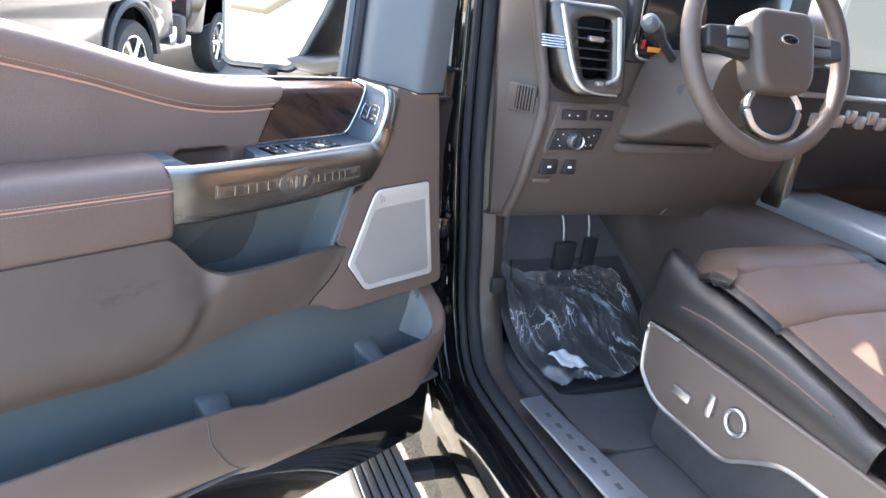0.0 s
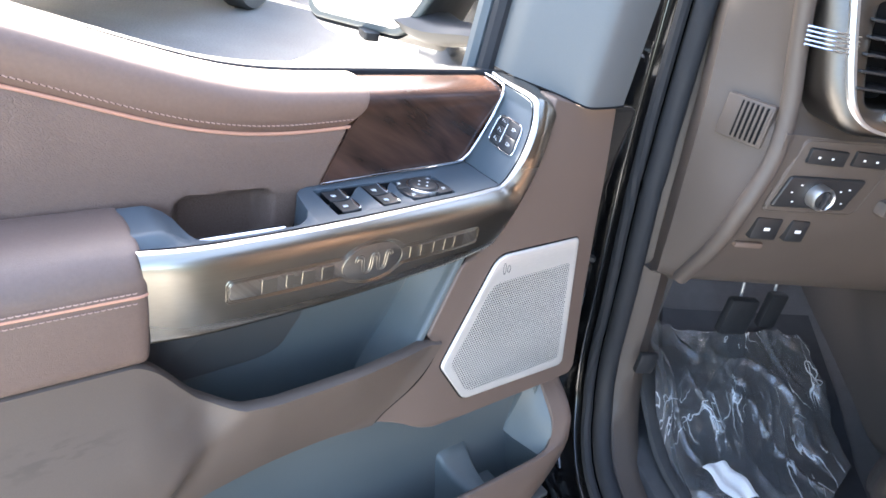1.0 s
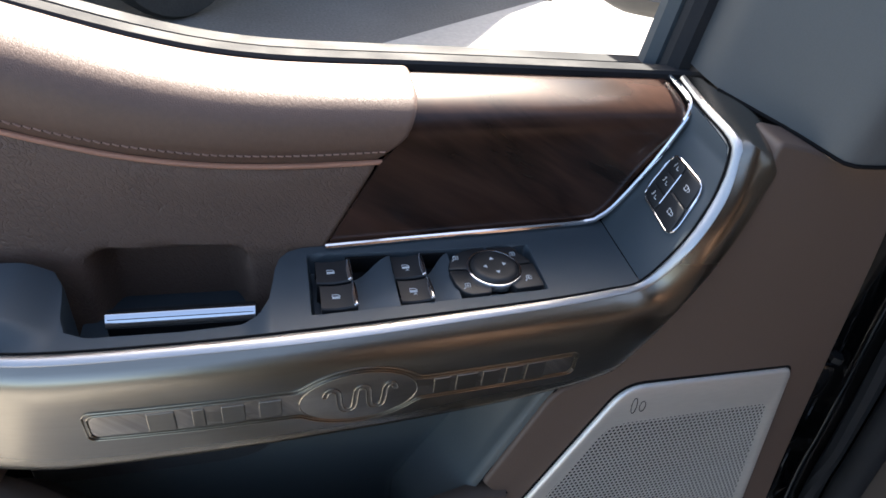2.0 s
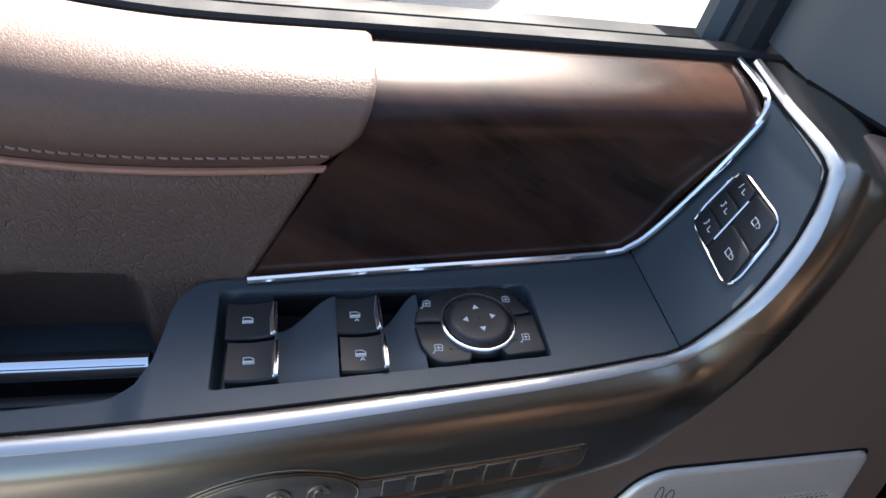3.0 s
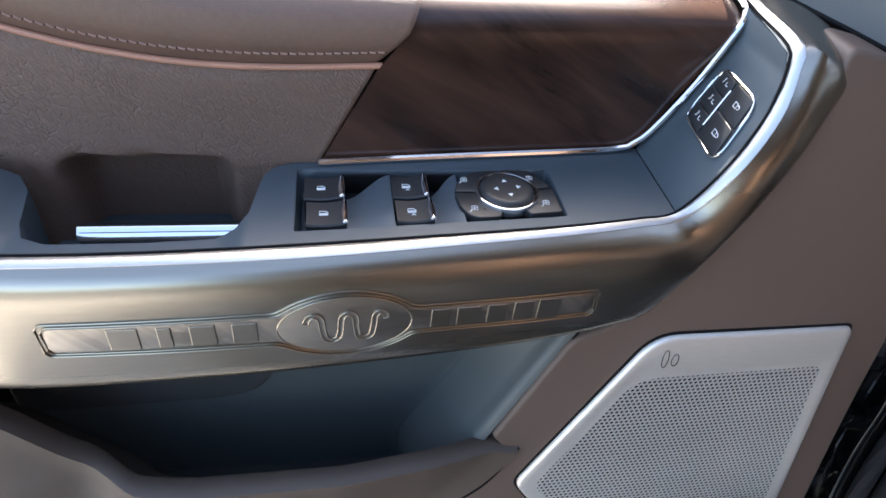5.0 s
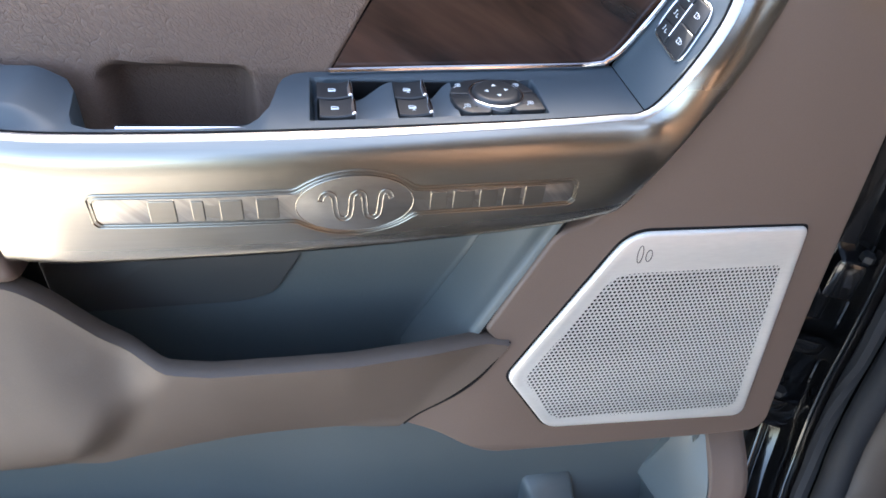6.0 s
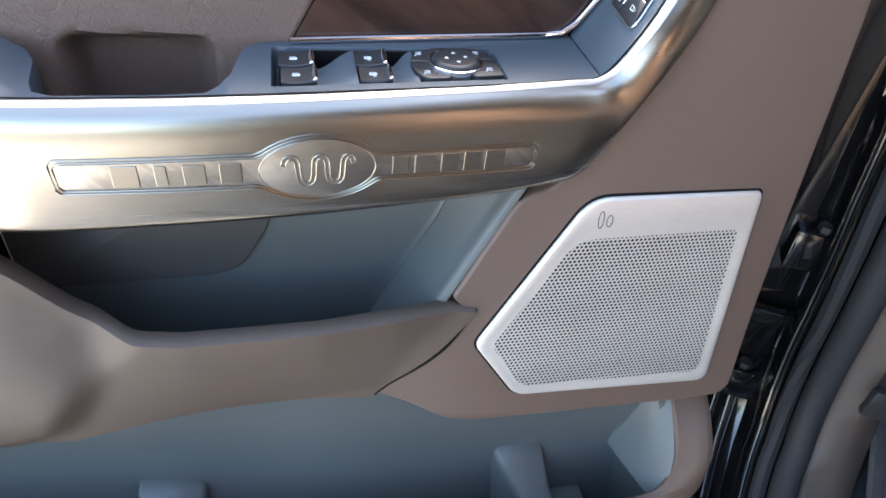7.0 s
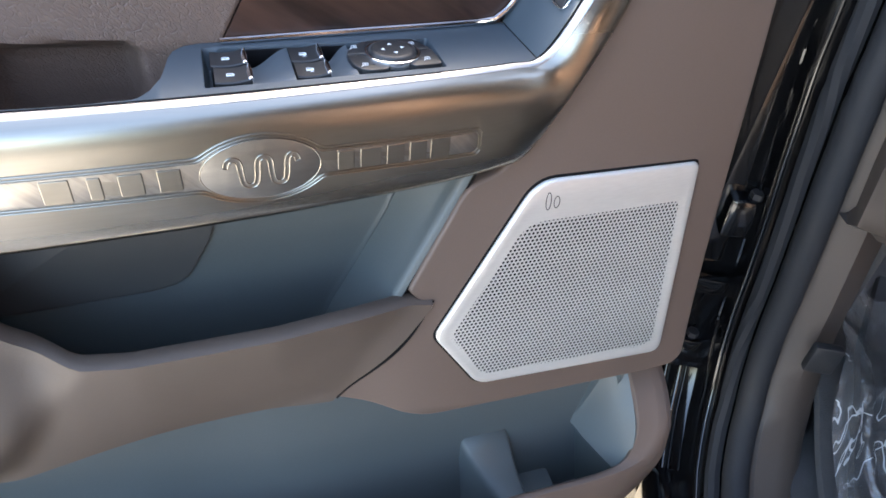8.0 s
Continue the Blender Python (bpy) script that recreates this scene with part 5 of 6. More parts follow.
# aperture: sections along the hinge pillar and the sill
AP = [(0.370, 0.62), (0.345, 0.45), (0.322, 0.28), (0.304, 0.12), (0.285, -0.05), (0.281, -0.18), (0.282, -0.29), (0.283, -0.40), (0.270, -0.48), (0.240, -0.545), (0.175, -0.592), (0.08, -0.608), (-0.05, -0.612), (-0.40, -0.614), (-0.80, -0.614), (-1.20, -0.614)]
lane = curve_pts([(0, f, z) for f, z in AP], 90)
rows_trim, rows_paint = [], []
seal_pts, seal2 = [], []
for i, p in enumerate(lane):
    t = (lane[min(i + 1, 89)] - lane[max(i - 1, 0)]).normalized()
    o = Vector((0, -t.z, t.y))
    o = -o if o.y * 1.0 + o.z * -1.0 < 0 else o
    f, z = p.y, p.z
    inset = lerp_table([(-0.605, -0.008), (-0.57, -0.001), (-0.53, 0.004), (-0.44, -0.003), (-0.35, -0.012), (-0.27, -0.022), (-0.18, -0.034), (-0.08, -0.045), (0.02, -0.048)], z)
    at = lambda r, k: (r + inset, f + o.y * k, z + o.z * k)
    low = smooth01(-0.40, -0.60, z)
    rows_trim.append([at(0.085, 0.036), at(0.058, 0.008), at(0.040, -0.006 + 0.012 * low), at(0.012, 0.002), at(0.0, 0.012)])
    seal_pts.append(at(-0.014, 0.000))
    seal2.append(at(-0.040, 0.014))
    rows_paint.append([at(0.0, 0.014), at(-0.020, 0.018), at(-0.045, 0.026), at(-0.052, 0.040), at(-0.054, 0.075), at(-0.062, 0.090), at(-0.085, 0.098), at(-0.100, 0.115), at(-0.106, 0.16), at(-0.108, 0.30)])
cpart("aperture_trim", rows_mesh(rows_trim, facing=(0, -1, 0.5), thick=0.004), VINYL_DARK, TRUCK, "brown inner pillar and sill trim")
cpart("aperture_paint", rows_mesh(rows_paint, facing=(-1, -1, 0.5)), GLOSS_BLACK, TRUCK, "glossy black painted door aperture")
cpart("door_aperture_seal", tube(seal_pts, 0.0175, 12), RUBBER, TRUCK, "thick black rubber aperture seal")
cpart("outer_seal", tube(seal2, 0.010, 8), RUBBER, TRUCK, "thin black rubber seal")
for k, rad in ((3, 0.0055), (6, 0.0090), (7, 0.0060)):
    cpart("flange_edge", tube([r[k] for r in rows_paint], rad, 10), GLOSS_BLACK, TRUCK, "rolled black paint flange")
line = [(r[4][0] - 0.002, r[4][1], r[4][2]) for r in rows_paint]
cpart("paint_edge", tube(line, 0.0022, 6), GLOSS_BLACK, TRUCK)
# hinges and check strap
for z in (-0.275, -0.52):
    hg = cpart("door_hinge", rbox((-0.115, 0.335, z - 0.028), (-0.055, 0.400, z + 0.028), 0.006), GLOSS_BLACK, TRUCK, "black bolted door hinge")
    for df in (0.350, 0.378):
        cpart("hinge_bolt", tube([(-0.085, df, z + 0.026), (-0.085, df, z + 0.036)], 0.009, 6), CAB_BLACK, hg, "hinge bolt")
cpart("check_strap", rbox((-0.20, 0.335, -0.40), (-0.05, 0.350, -0.375), 0.003), GLOSS_BLACK, TRUCK, "black door check strap")
# outside skin, closed round the cab
cpart("pillar_inner", rbox((-0.160, 0.36, -0.84), (-0.05, 0.46, 0.12), 0.012), GLOSS_BLACK, TRUCK, "black painted inner pillar face")
cpart("hinge_pillar", rbox((-0.30, 0.43, -0.84), (-0.05, 0.56, 0.12), 0.02), GLOSS_BLACK, TRUCK, "black painted hinge pillar and fender edge")
cpart("front_fender", rbox((-0.16, 0.50, -0.80), (-0.02, 2.0, 0.12), 0.03), GLOSS_BLACK, TRUCK, "black front fender")
# Unseen block, added so that sun does not leak under the bonnet.
cpart("underbody_block", rbox((0.0, 0.86, -0.86), (1.60, 1.98, 0.11), 0.02), CAB_BLACK, TRUCK, "unseen black block stopping sun under the bonnet")
cpart("firewall", rbox((-0.02, 0.80, -0.70), (1.62, 0.86, 0.12), 0.01), CARPET, TRUCK)
cpart("roof", rbox((0.06, -1.60, 0.98), (1.55, 0.05, 1.04), 0.02), GLOSS_BLACK, TRUCK, "black roof")
cpart("headliner", rbox((0.09, -1.55, 0.955), (1.52, 0.03, 0.975), 0.005), HEADLINER, TRUCK, "pale headliner")
cpart("rear_wall", rbox((0.0, -1.66, -0.70), (1.62, -1.60, 1.0), 0.02), VINYL, TRUCK)
# Plain unseen wall, added to keep light out of the cab interior.
cpart("passenger_occluder", rbox((1.60, -1.6, -0.70), (1.66, 0.9, 0.25), 0.02), VINYL, TRUCK, "unseen plain brown wall shading the cab from the passenger side")
for rr in (0.0, 1.60):
    sgn = 0.06 if rr == 0 else -0.06
    cpart("roof_pillar", tube([(rr, 0.50, 0.45), (rr + sgn * 0.3, 0.31, 0.70), (rr + sgn, 0.03, 0.98)], 0.060, 8), GLOSS_BLACK, TRUCK, "black windscreen pillar")
    cpart("rear_pillar", rbox((rr - 0.03, -1.62, -0.6), (rr + 0.05, -1.25, 1.0), 0.02), GLOSS_BLACK, TRUCK, "black door pillar")
cpart("door_pillar", rbox((-0.05, -1.16, -0.62), (0.06, -0.98, 0.98), 0.02), GLOSS_BLACK, TRUCK, "black door pillar")
rear_door = cpart("rear_door", rbox((-0.11, -2.05, -0.66), (0.00, -1.12, 0.10), 0.03), GLOSS_BLACK, TRUCK, "black closed rear door")
cpart("rear_door_glass", rbox((-0.075, -2.0, 0.10), (-0.060, -1.16, 0.90), 0.004), SCREEN, rear_door, "dark tinted rear glass")
# Unseen upper wall, added to close the passenger side against light.
cpart("upper_occluder", rbox((1.56, -1.6, 0.24), (1.66, -0.30, 0.98), 0.03), GLOSS_BLACK, TRUCK, "unseen plain black wall closing the upper passenger side")
cpart("sill_panel", rbox((-0.115, -1.6, -0.80), (-0.03, 0.24, -0.655), 0.02), GLOSS_BLACK, TRUCK, "black rocker panel")
cpart("bonnet", rbox((-0.02, 0.78, 0.12), (1.62, 2.0, 0.17), 0.03), GLOSS_BLACK, TRUCK, "black bonnet")
toe = lambda f: 0.45 * max(0.0, f - 0.15) * smooth01(0.10, 0.30, f)
cpart("cab_floor", rbox((0.06, -1.6, -0.66), (1.60, 0.82, -0.60), 0.01), CARPET, TRUCK, "black carpet floor")
rows = []
for i in range(30):
    f = -0.2 + 1.0 * i / 29
    z = -0.596 + toe(f)
    rows.append([(0.09 + 0.75 * j / 14, f, z + 0.02 * (1 - smooth01(0.0, 0.12, j / 14)) + 0.06 * smooth01(0.85, 1, j / 14)) for j in range(15)])
cpart("footwell_carpet", rows_mesh(rows, facing=(0, -0.3, 1), thick=0.01), CARPET, TRUCK, "black footwell carpet")
cpart("kick_panel", rbox((0.062, 0.33, -0.60), (0.088, 0.80, -0.20), 0.01), CARPET, TRUCK, "dark kick panel")
cpart("bonnet_release", rbox((0.014, 0.240, -0.420), (0.050, 0.254, -0.376), 0.004), BUTTON, TRUCK, "black bonnet release handle")
cpart("tunnel", rbox((0.62, -0.2, -0.60), (0.95, 0.82, -0.16), 0.05, 4), TUNNEL_TRIM, TRUCK, "dark centre tunnel carpet")
# sill plate
sp = cpart("sill_plate", plate(rounded([(-0.004, -0.008), (0.058, -0.004), (0.094, -0.36), (0.100, -0.75), (0.020, -0.75), (0.014, -0.36)], 0.004), lambda u, v, h: (u, v, -0.575 + h), 0.006, 0.002), SILL_METAL, TRUCK, "brushed metal sill plate")
for k in range(9):
    cpart("sill_bar", rbox((0.0255 + 0.0035 * k, -0.088 - 0.040 * k, -0.570), (0.0375 + 0.0035 * k, -0.070 - 0.040 * k, -0.5684), 0.0004), SILL_MARK, sp, "dark bar on the plate")
# running board
board = cthing("running_board", "black running board with ribbed metal tread", "running board", (-0.2, -0.6, -0.92))
cpart("board_body", rbox((-0.335, -1.6, -0.92), (-0.185, 0.30, -0.87), 0.012), CAB_BLACK, board)
for k in range(6):
    cpart("tread_rib", rbox((-0.328 + 0.0235 * k, -1.58, -0.872), (-0.311 + 0.0235 * k, 0.28, -0.864), 0.003), RIB_METAL, board, "bare metal tread rib")
for f in (0.18, -0.7, -1.4):
    cpart("board_bracket", rbox((-0.19, f - 0.03, -0.92), (-0.05, f + 0.03, -0.88), 0.01), CAB_BLACK, board)

# mat under clear film
mat_ = cthing("floor_mat", "black rubber floor mat in the driver footwell", "floor mat", (0.3, 0.25, -0.59))
mz = lambda u, v: -0.592 + toe(v) + 0.07 * (1 - smooth01(0.06, 0.22, u)) * smooth01(0.10, 0.33, v)
mat_l = lambda v: lerp_table([(0.0, 0.115), (0.33, 0.135), (0.60, 0.250)], v)
mat_r = lambda v: lerp_table([(0.0, 0.465), (0.20, 0.555), (0.58, 0.60)], v)
rows = [[(mat_l(v) + (mat_r(v) - mat_l(v)) * j / 16, v, mz(mat_l(v) + (mat_r(v) - mat_l(v)) * j / 16, v) + 0.010) for j in range(17)] for v in [0.010 + 0.47 * i / 30 for i in range(31)]]
cpart("mat_body", rows_mesh(rows, facing=(0, 0, 1), thick=0.010), RUBBER, mat_)
film = cthing("plastic_sheet", "crumpled clear plastic protective sheet over the mat", "plastic sheet", (0.3, 0.2, -0.57))
rows = []
for i in range(130):
    v = 0.018 + 0.40 * i / 129
    r = []
    for j in range(110):
        ul, ur = lerp_table([(0.0, 0.118), (0.10, 0.098), (0.25, 0.080), (0.42, 0.085)], v), lerp_table([(0.0, 0.27), (0.05, 0.37), (0.14, 0.50), (0.42, 0.53)], v)
        u = ul + (ur - ul) * j / 109
        q = 0.7 * noise.noise(Vector((u * 6, v * 6, 11)))
        w = 0.020 * abs(noise.noise(Vector((u * 8 + v * 4 + q, v * 5 - u * 2, 0)))) + 0.012 * max(0, 1 - 7.0 * abs(noise.noise(Vector((u * 11 + v * 6 + q, v * 6 - u * 3 + q, 3))))) + 0.004 * max(0, 1 - 5.0 * abs(noise.noise(Vector((u * 24 - v * 12, v * 13 + q, 7)))))
        r.append((u + 0.01 * noise.noise(Vector((u * 9, v * 9, 5))), v, mz(u, v) + 0.022 + w))
    rows.append(r)
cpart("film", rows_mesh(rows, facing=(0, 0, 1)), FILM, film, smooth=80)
paper = cthing("paper_tag", "white printed paper tag on the plastic sheet", "paper tag", (0.2, 0.1, -0.53))
rows = [[(0.150 + 0.062 * j / 7 + 0.022 * i / 7, 0.134 - 0.078 * i / 7 + 0.014 * j / 7, -0.549 + 0.005 * math.sin(i * 1.1 + j * 0.5) + 0.003 * math.sin(j * 1.4)) for j in range(8)] for i in range(8)]
cpart("sheet", rows_mesh(rows, facing=(0, 0, 1), thick=0.0008), PAPER, paper)


# pedals
for nm, r0, r1, f, z in (("brake_pedal", 0.295, 0.365, 0.41, -0.400), ("accelerator_pedal", 0.415, 0.460, 0.44, -0.400)):
    pd = cthing(nm, "black rubber pedal on a steel arm", "pedal", (r0, f, z - 0.04))
    cpart("pad", rbox((r0, f - 0.012, z - 0.04), (r1, f + 0.012, z + 0.05), 0.008), RUBBER, pd)
    cpart("arm", tube(curve_pts([(0.5 * (r0 + r1), f + 0.01, z + 0.03), (0.5 * (r0 + r1) - 0.01, f + 0.03, z + 0.12), (0.5 * (r0 + r1) - 0.05, f + 0.10, z + 0.24)], 10), 0.0035, 8), SILL_METAL, pd, "steel pedal arm")

# ---- dashboard ----
DASH = cthing("dashboard", "brown dashboard with metal vents and dark displays", "dashboard", (0.6, 0.3, -0.22))
prof = [(0.60, 0.36), (0.36, 0.375), (0.235, 0.350), (0.185, 0.318), (0.172, 0.27), (0.166, 0.18), (0.158, 0.112), (0.140, 0.098), (0.134, 0.080), (0.137, 0.02), (0.141, -0.035), (0.152, -0.075), (0.188, -0.150), (0.216, -0.190), (0.236, -0.206), (0.30, -0.212), (0.50, -0.215)]
prof = [(p.y, p.z) for p in curve_pts([(0, f, z) for f, z in prof], 50)]
ridge_x = lambda z: lerp_table([(-0.21, 0.001), (-0.15, -0.003), (-0.03, -0.008), (0.03, 0.004), (0.08, 0.008), (0.15, 0.004), (0.25, -0.026), (0.36, -0.05)], z)
rows = []
inner_edge = lambda f, z: (lerp_table([(-0.20, -0.023), (-0.10, -0.040), (0.10, -0.056), (0.20, -0.060), (0.36, -0.064)], z), max(f + 0.014, lerp_table([(-0.20, 0.238), (-0.10, 0.226), (0.10, 0.235), (0.20, 0.255), (0.36, 0.275)], z)))
rows.append([(inner_edge(f, z)[0] + 0.014, inner_edge(f, z)[1] + 0.05, z) for f, z in prof])
for e in (0.0, 0.25, 0.5, 0.75, 0.93):
    rows.append([(inner_edge(f, z)[0] * (1 - e) + ridge_x(z) * e, inner_edge(f, z)[1] * (1 - e) + (f + 0.003) * e + 0.003, z) for f, z in prof])
for d, back in ((0.0, -0.006), (0.006, -0.006), (0.013, -0.002), (0.020, 0.0)):
    rows.append([(ridge_x(z) + d, f + back, z) for f, z in prof])
for i in range(30):
    rows.append([(0.045 + 0.0535 * i, f, z) for f, z in prof])
rim_pts = [p - Vector((-0.004, 0.0, 0)) for p in curve_pts([(ridge_x(z), f, z) for z, f in ((0.30, 0.172), (0.20, 0.163), (0.12, 0.150), (0.05, 0.138), (-0.03, 0.139), (-0.10, 0.163), (-0.19, 0.214))], 40)]
cpart("end_rim", tube(rim_pts, 0.0125, 12), VINYL_DARK, DASH, "rounded brown edge of the dash end")
dash = cpart("dash_body", rows_mesh(rows, facing=(0, -1, 0), thick=0.005), VINYL_DARK, DASH, "brown moulded dash body")
endp = [(0.30, 0.38), (0.60, 0.36), (0.60, -0.215), (0.36, -0.210), (0.275, -0.09), (0.245, 0.05), (0.25, 0.22)]
cpart("dash_end", plate(rounded(endp, 0.02), lambda u, v, h: (0.03 - h, u, v), 0.030, 0.012), VINYL_DARK, DASH, "brown dash end panel")
m_end = Matrix.Translation((-0.024, 0.182, 0.090)) @ Matrix.Rotation(radians(-56), 4, "Z")
vent_slot = cpart("demister_panel", rbox((-0.034, -0.0035, -0.030), (0.034, 0.010, 0.030), 0.003), VINYL_DARK, DASH, "brown side demister panel", m=m_end)
cpart("demist_recess", rbox((-0.012, -0.0042, -0.026), (0.031, 0.008, 0.026), 0.001), HOLE, vent_slot, "dark demister opening", m=m_end)
for k in range(6):
    cpart("demist_slat", rbox((-0.0085 + 0.0072 * k, -0.0060, -0.026), (-0.0050 + 0.0072 * k, 0.0, 0.026), 0.0006), VINYL_DARK, vent_slot, "brown demister slat", m=m_end)
frame_pts = rounded([(0.026, -0.022), (0.179, -0.016), (0.210, 0.096), (0.044, 0.088)], 0.010)
cpart("switch_bezel", plate(frame_pts, lambda u, v, h: (u, 0.142 - h, v), 0.0085, 0.0035), VINYL_DARK, DASH, "raised brown switch bezel")
cpart("switch_frame", tube([(p.x, 0.1365, p.y) for p in frame_pts + [frame_pts[0]]], 0.0020, 6), VINYL_DARK, DASH, "brown frame round the switches")
for r0, r1, z0, z1 in ((0.056, 0.118, 0.056, 0.078), (0.130, 0.188, 0.059, 0.081)):
    b = cpart("switch_bank", rbox((r0, 0.1285, z0), (r1, 0.145, z1), 0.002), BUTTON, DASH, "black switch bank")
    for k in range(2):
        cpart("switch_mark", rbox((r0 + 0.014 + 0.022 * k, 0.1278, z0 + 0.009), (r0 + 0.018 + 0.022 * k, 0.1288, z0 + 0.012), 0.0002), MARK, b, "pale mark")
lsw = cpart("light_switch_panel", plate(rounded([(0.032, -0.013), (0.154, -0.010), (0.170, 0.040), (0.044, 0.035)], 0.006), lambda u, v, h: (u, 0.139 - h, v), 0.010, 0.003), BUTTON, DASH, "black light switch panel")
dial = lambda r, y, n=28: [(0.097 + r * math.cos(2 * math.pi * k / n), y, 0.011 + r * math.sin(2 * math.pi * k / n)) for k in range(n)]
kn = cpart("light_knob", rows_mesh([dial(0.0180, 0.130), dial(0.0175, 0.114), dial(0.0160, 0.111), dial(0.0135, 0.113), dial(0.0130, 0.122)], close_v=True, facing=(0, -1, 0)), SATIN_CHROME, lsw, "chrome light knob")
cpart("knob_face", rows_mesh([dial(0.0138, 0.130), dial(0.0136, 0.116), dial(0.0115, 0.1145), dial(0.001, 0.1145)], close_v=True, facing=(0, -1, 0)), BUTTON, kn, "black knob face")
cpart("knob_grip", rbox((0.0945, 0.106, -0.002), (0.0995, 0.118, 0.024), 0.002), CAB_BLACK, kn, "black knob grip")
for x, z in ((0.055, 0.012), (0.066, 0.024), (0.062, -0.002), (0.134, 0.020), (0.147, 0.024), (0.130, 0.0), (0.144, 0.002)):
    cpart("switch_mark", rbox((x - 0.0016, 0.1284, z - 0.0011), (x + 0.0016, 0.1293, z + 0.0011), 0.0002), MARK, lsw, "pale mark")
for r0, r1 in ((0.030, 0.074), (0.090, 0.122)):
    b = cpart("switch_block", rbox((r0, 0.1385, -0.072), (r1, 0.175, -0.036), 0.003), BUTTON, DASH, "black push switch")
    cpart("switch_mark", rbox((0.5 * (r0 + r1) - 0.005, 0.1378, -0.056), (0.5 * (r0 + r1) + 0.005, 0.1390, -0.051), 0.0003), MARK, b, "pale mark")
cpart("coin_slot", rbox((0.022, 0.150, -0.094), (0.070, 0.175, -0.084), 0.003), VINYL, DASH)
# vent
vf = lambda x, z: 0.094 - 0.25 * (x - 0.054) + 0.30 * (z - 0.16)
vo = rounded([(0.050, 0.112), (0.158, 0.118), (0.156, 0.300), (-0.008, 0.300), (0.000, 0.235), (0.018, 0.150)], [0.03, 0.02, 0.03, 0.02, 0.03, 0.03], 6)
vi = rounded([(0.066, 0.150), (0.128, 0.154), (0.124, 0.270), (0.094, 0.274), (0.052, 0.272), (0.055, 0.205)], [0.012, 0.010, 0.010, 0.004, 0.012, 0.02], 6)
ring = [[(p.x, 0.175, p.y) for p in vo], [(p.x, vf(p.x, p.y) + 0.020, p.y) for p in vo]] + [[(p.lerp(q, t).x, vf(*p.lerp(q, t)) + d, p.lerp(q, t).y) for p, q in zip(vo, vi)] for t, d in ((0.06, 0.010), (0.16, 0.004), (0.30, 0.001), (0.60, 0.0), (0.90, 0.002))] + [[(q.x, vf(q.x, q.y) + 0.006, q.y) for q in vi], [(q.x, 0.150, q.y) for q in vi]]
vent = cpart("vent_surround", rows_mesh(ring, close_v=True, facing=(0, -1, 0)), VENT_METAL, DASH, "satin metal vent surround", smooth=60)
cpart("vent_back", rbox((0.034, 0.140, 0.14), (0.140, 0.150, 0.28), 0), HOLE, vent)
band_mid = curve_pts([(0.016, 0, 0.290), (0.022, 0, 0.258), (0.030, 0, 0.218), (0.040, 0, 0.174), (0.050, 0, 0.148), (0.070, 0, 0.130), (0.100, 0, 0.124), (0.138, 0, 0.124)], 36)
cpart("vent_band", tube([(p.x, vf(p.x, p.z) + 0.003, p.z) for p in band_mid], [0.0075 - 0.0050 * smooth01(16, 30, k) for k in range(36)], 8), SATIN_CHROME, vent, "bright satin band round the vent")
bar_pts = curve_pts([(0.142, 0, 0.278), (0.144, 0, 0.215), (0.144, 0, 0.172), (0.138, 0, 0.156), (0.118, 0, 0.146)], 20)
cpart("vent_rim", tube([(p.x - 0.008, vf(p.x, p.z) - 0.001, p.z) for p in bar_pts], 0.0050, 8), SATIN_CHROME, vent, "satin chrome bar beside the vent")
for k in range(5):
    cpart("vent_vane", rbox((0.044, 0.094 + 0.0055 * k, 0.170 + 0.0195 * k), (0.126, 0.135, 0.1735 + 0.0195 * k), 0.0012), BUTTON, vent, "black vent vane")
cpart("vent_tab", rbox((0.066, 0.096, 0.2255), (0.102, 0.112, 0.2365), 0.003), SATIN_CHROME, vent, "chrome vent tab")
cpart("vent_wheel", rbox((0.088, 0.070, 0.140), (0.104, 0.084, 0.150), 0.003), SATIN_CHROME, vent, "chrome vent thumb wheel")
for k in range(5):
    cpart("louvre_mark", tube([(-0.022 + 0.058 * t, vf(-0.022 + 0.058 * t, 0.207 + 0.0052 * k) - 0.0020 + 0.012 * (1 - t) ** 3, 0.207 + 0.0052 * k) for t in (0.0, 0.3, 0.65, 1.0)], 0.0014, 6), CHROME, vent, "fine metal louvre")

# instrument display
cpart("display_hood", rbox((0.20, 0.150, 0.185), (0.72, 0.30, 0.40), 0.02), CAB_BLACK, DASH, "black display hood")
dsp = cpart("instrument_display", rbox((0.225, 0.142, 0.205), (0.64, 0.152, 0.37), 0.006), SCREEN, DASH, "dark instrument display")
cpart("display_rim", tube([(u, 0.142, v) for u, v in [(p.x, p.y) for p in rounded([(0.215, 0.40), (0.215, 0.200), (0.40, 0.190)], 0.03, 6)]], 0.004, 8), CHROME, dsp, "chrome display rim")
cpart("amber_lamp", rbox((0.250, 0.1405, 0.215), (0.285, 0.1425, 0.226), 0.0005), AMBER, dsp, "amber tell-tale strip")
cpart("red_lamp", rbox((0.232, 0.1405, 0.220), (0.240, 0.1425, 0.240), 0.0005), RED_LENS, dsp, "red tell-tale")
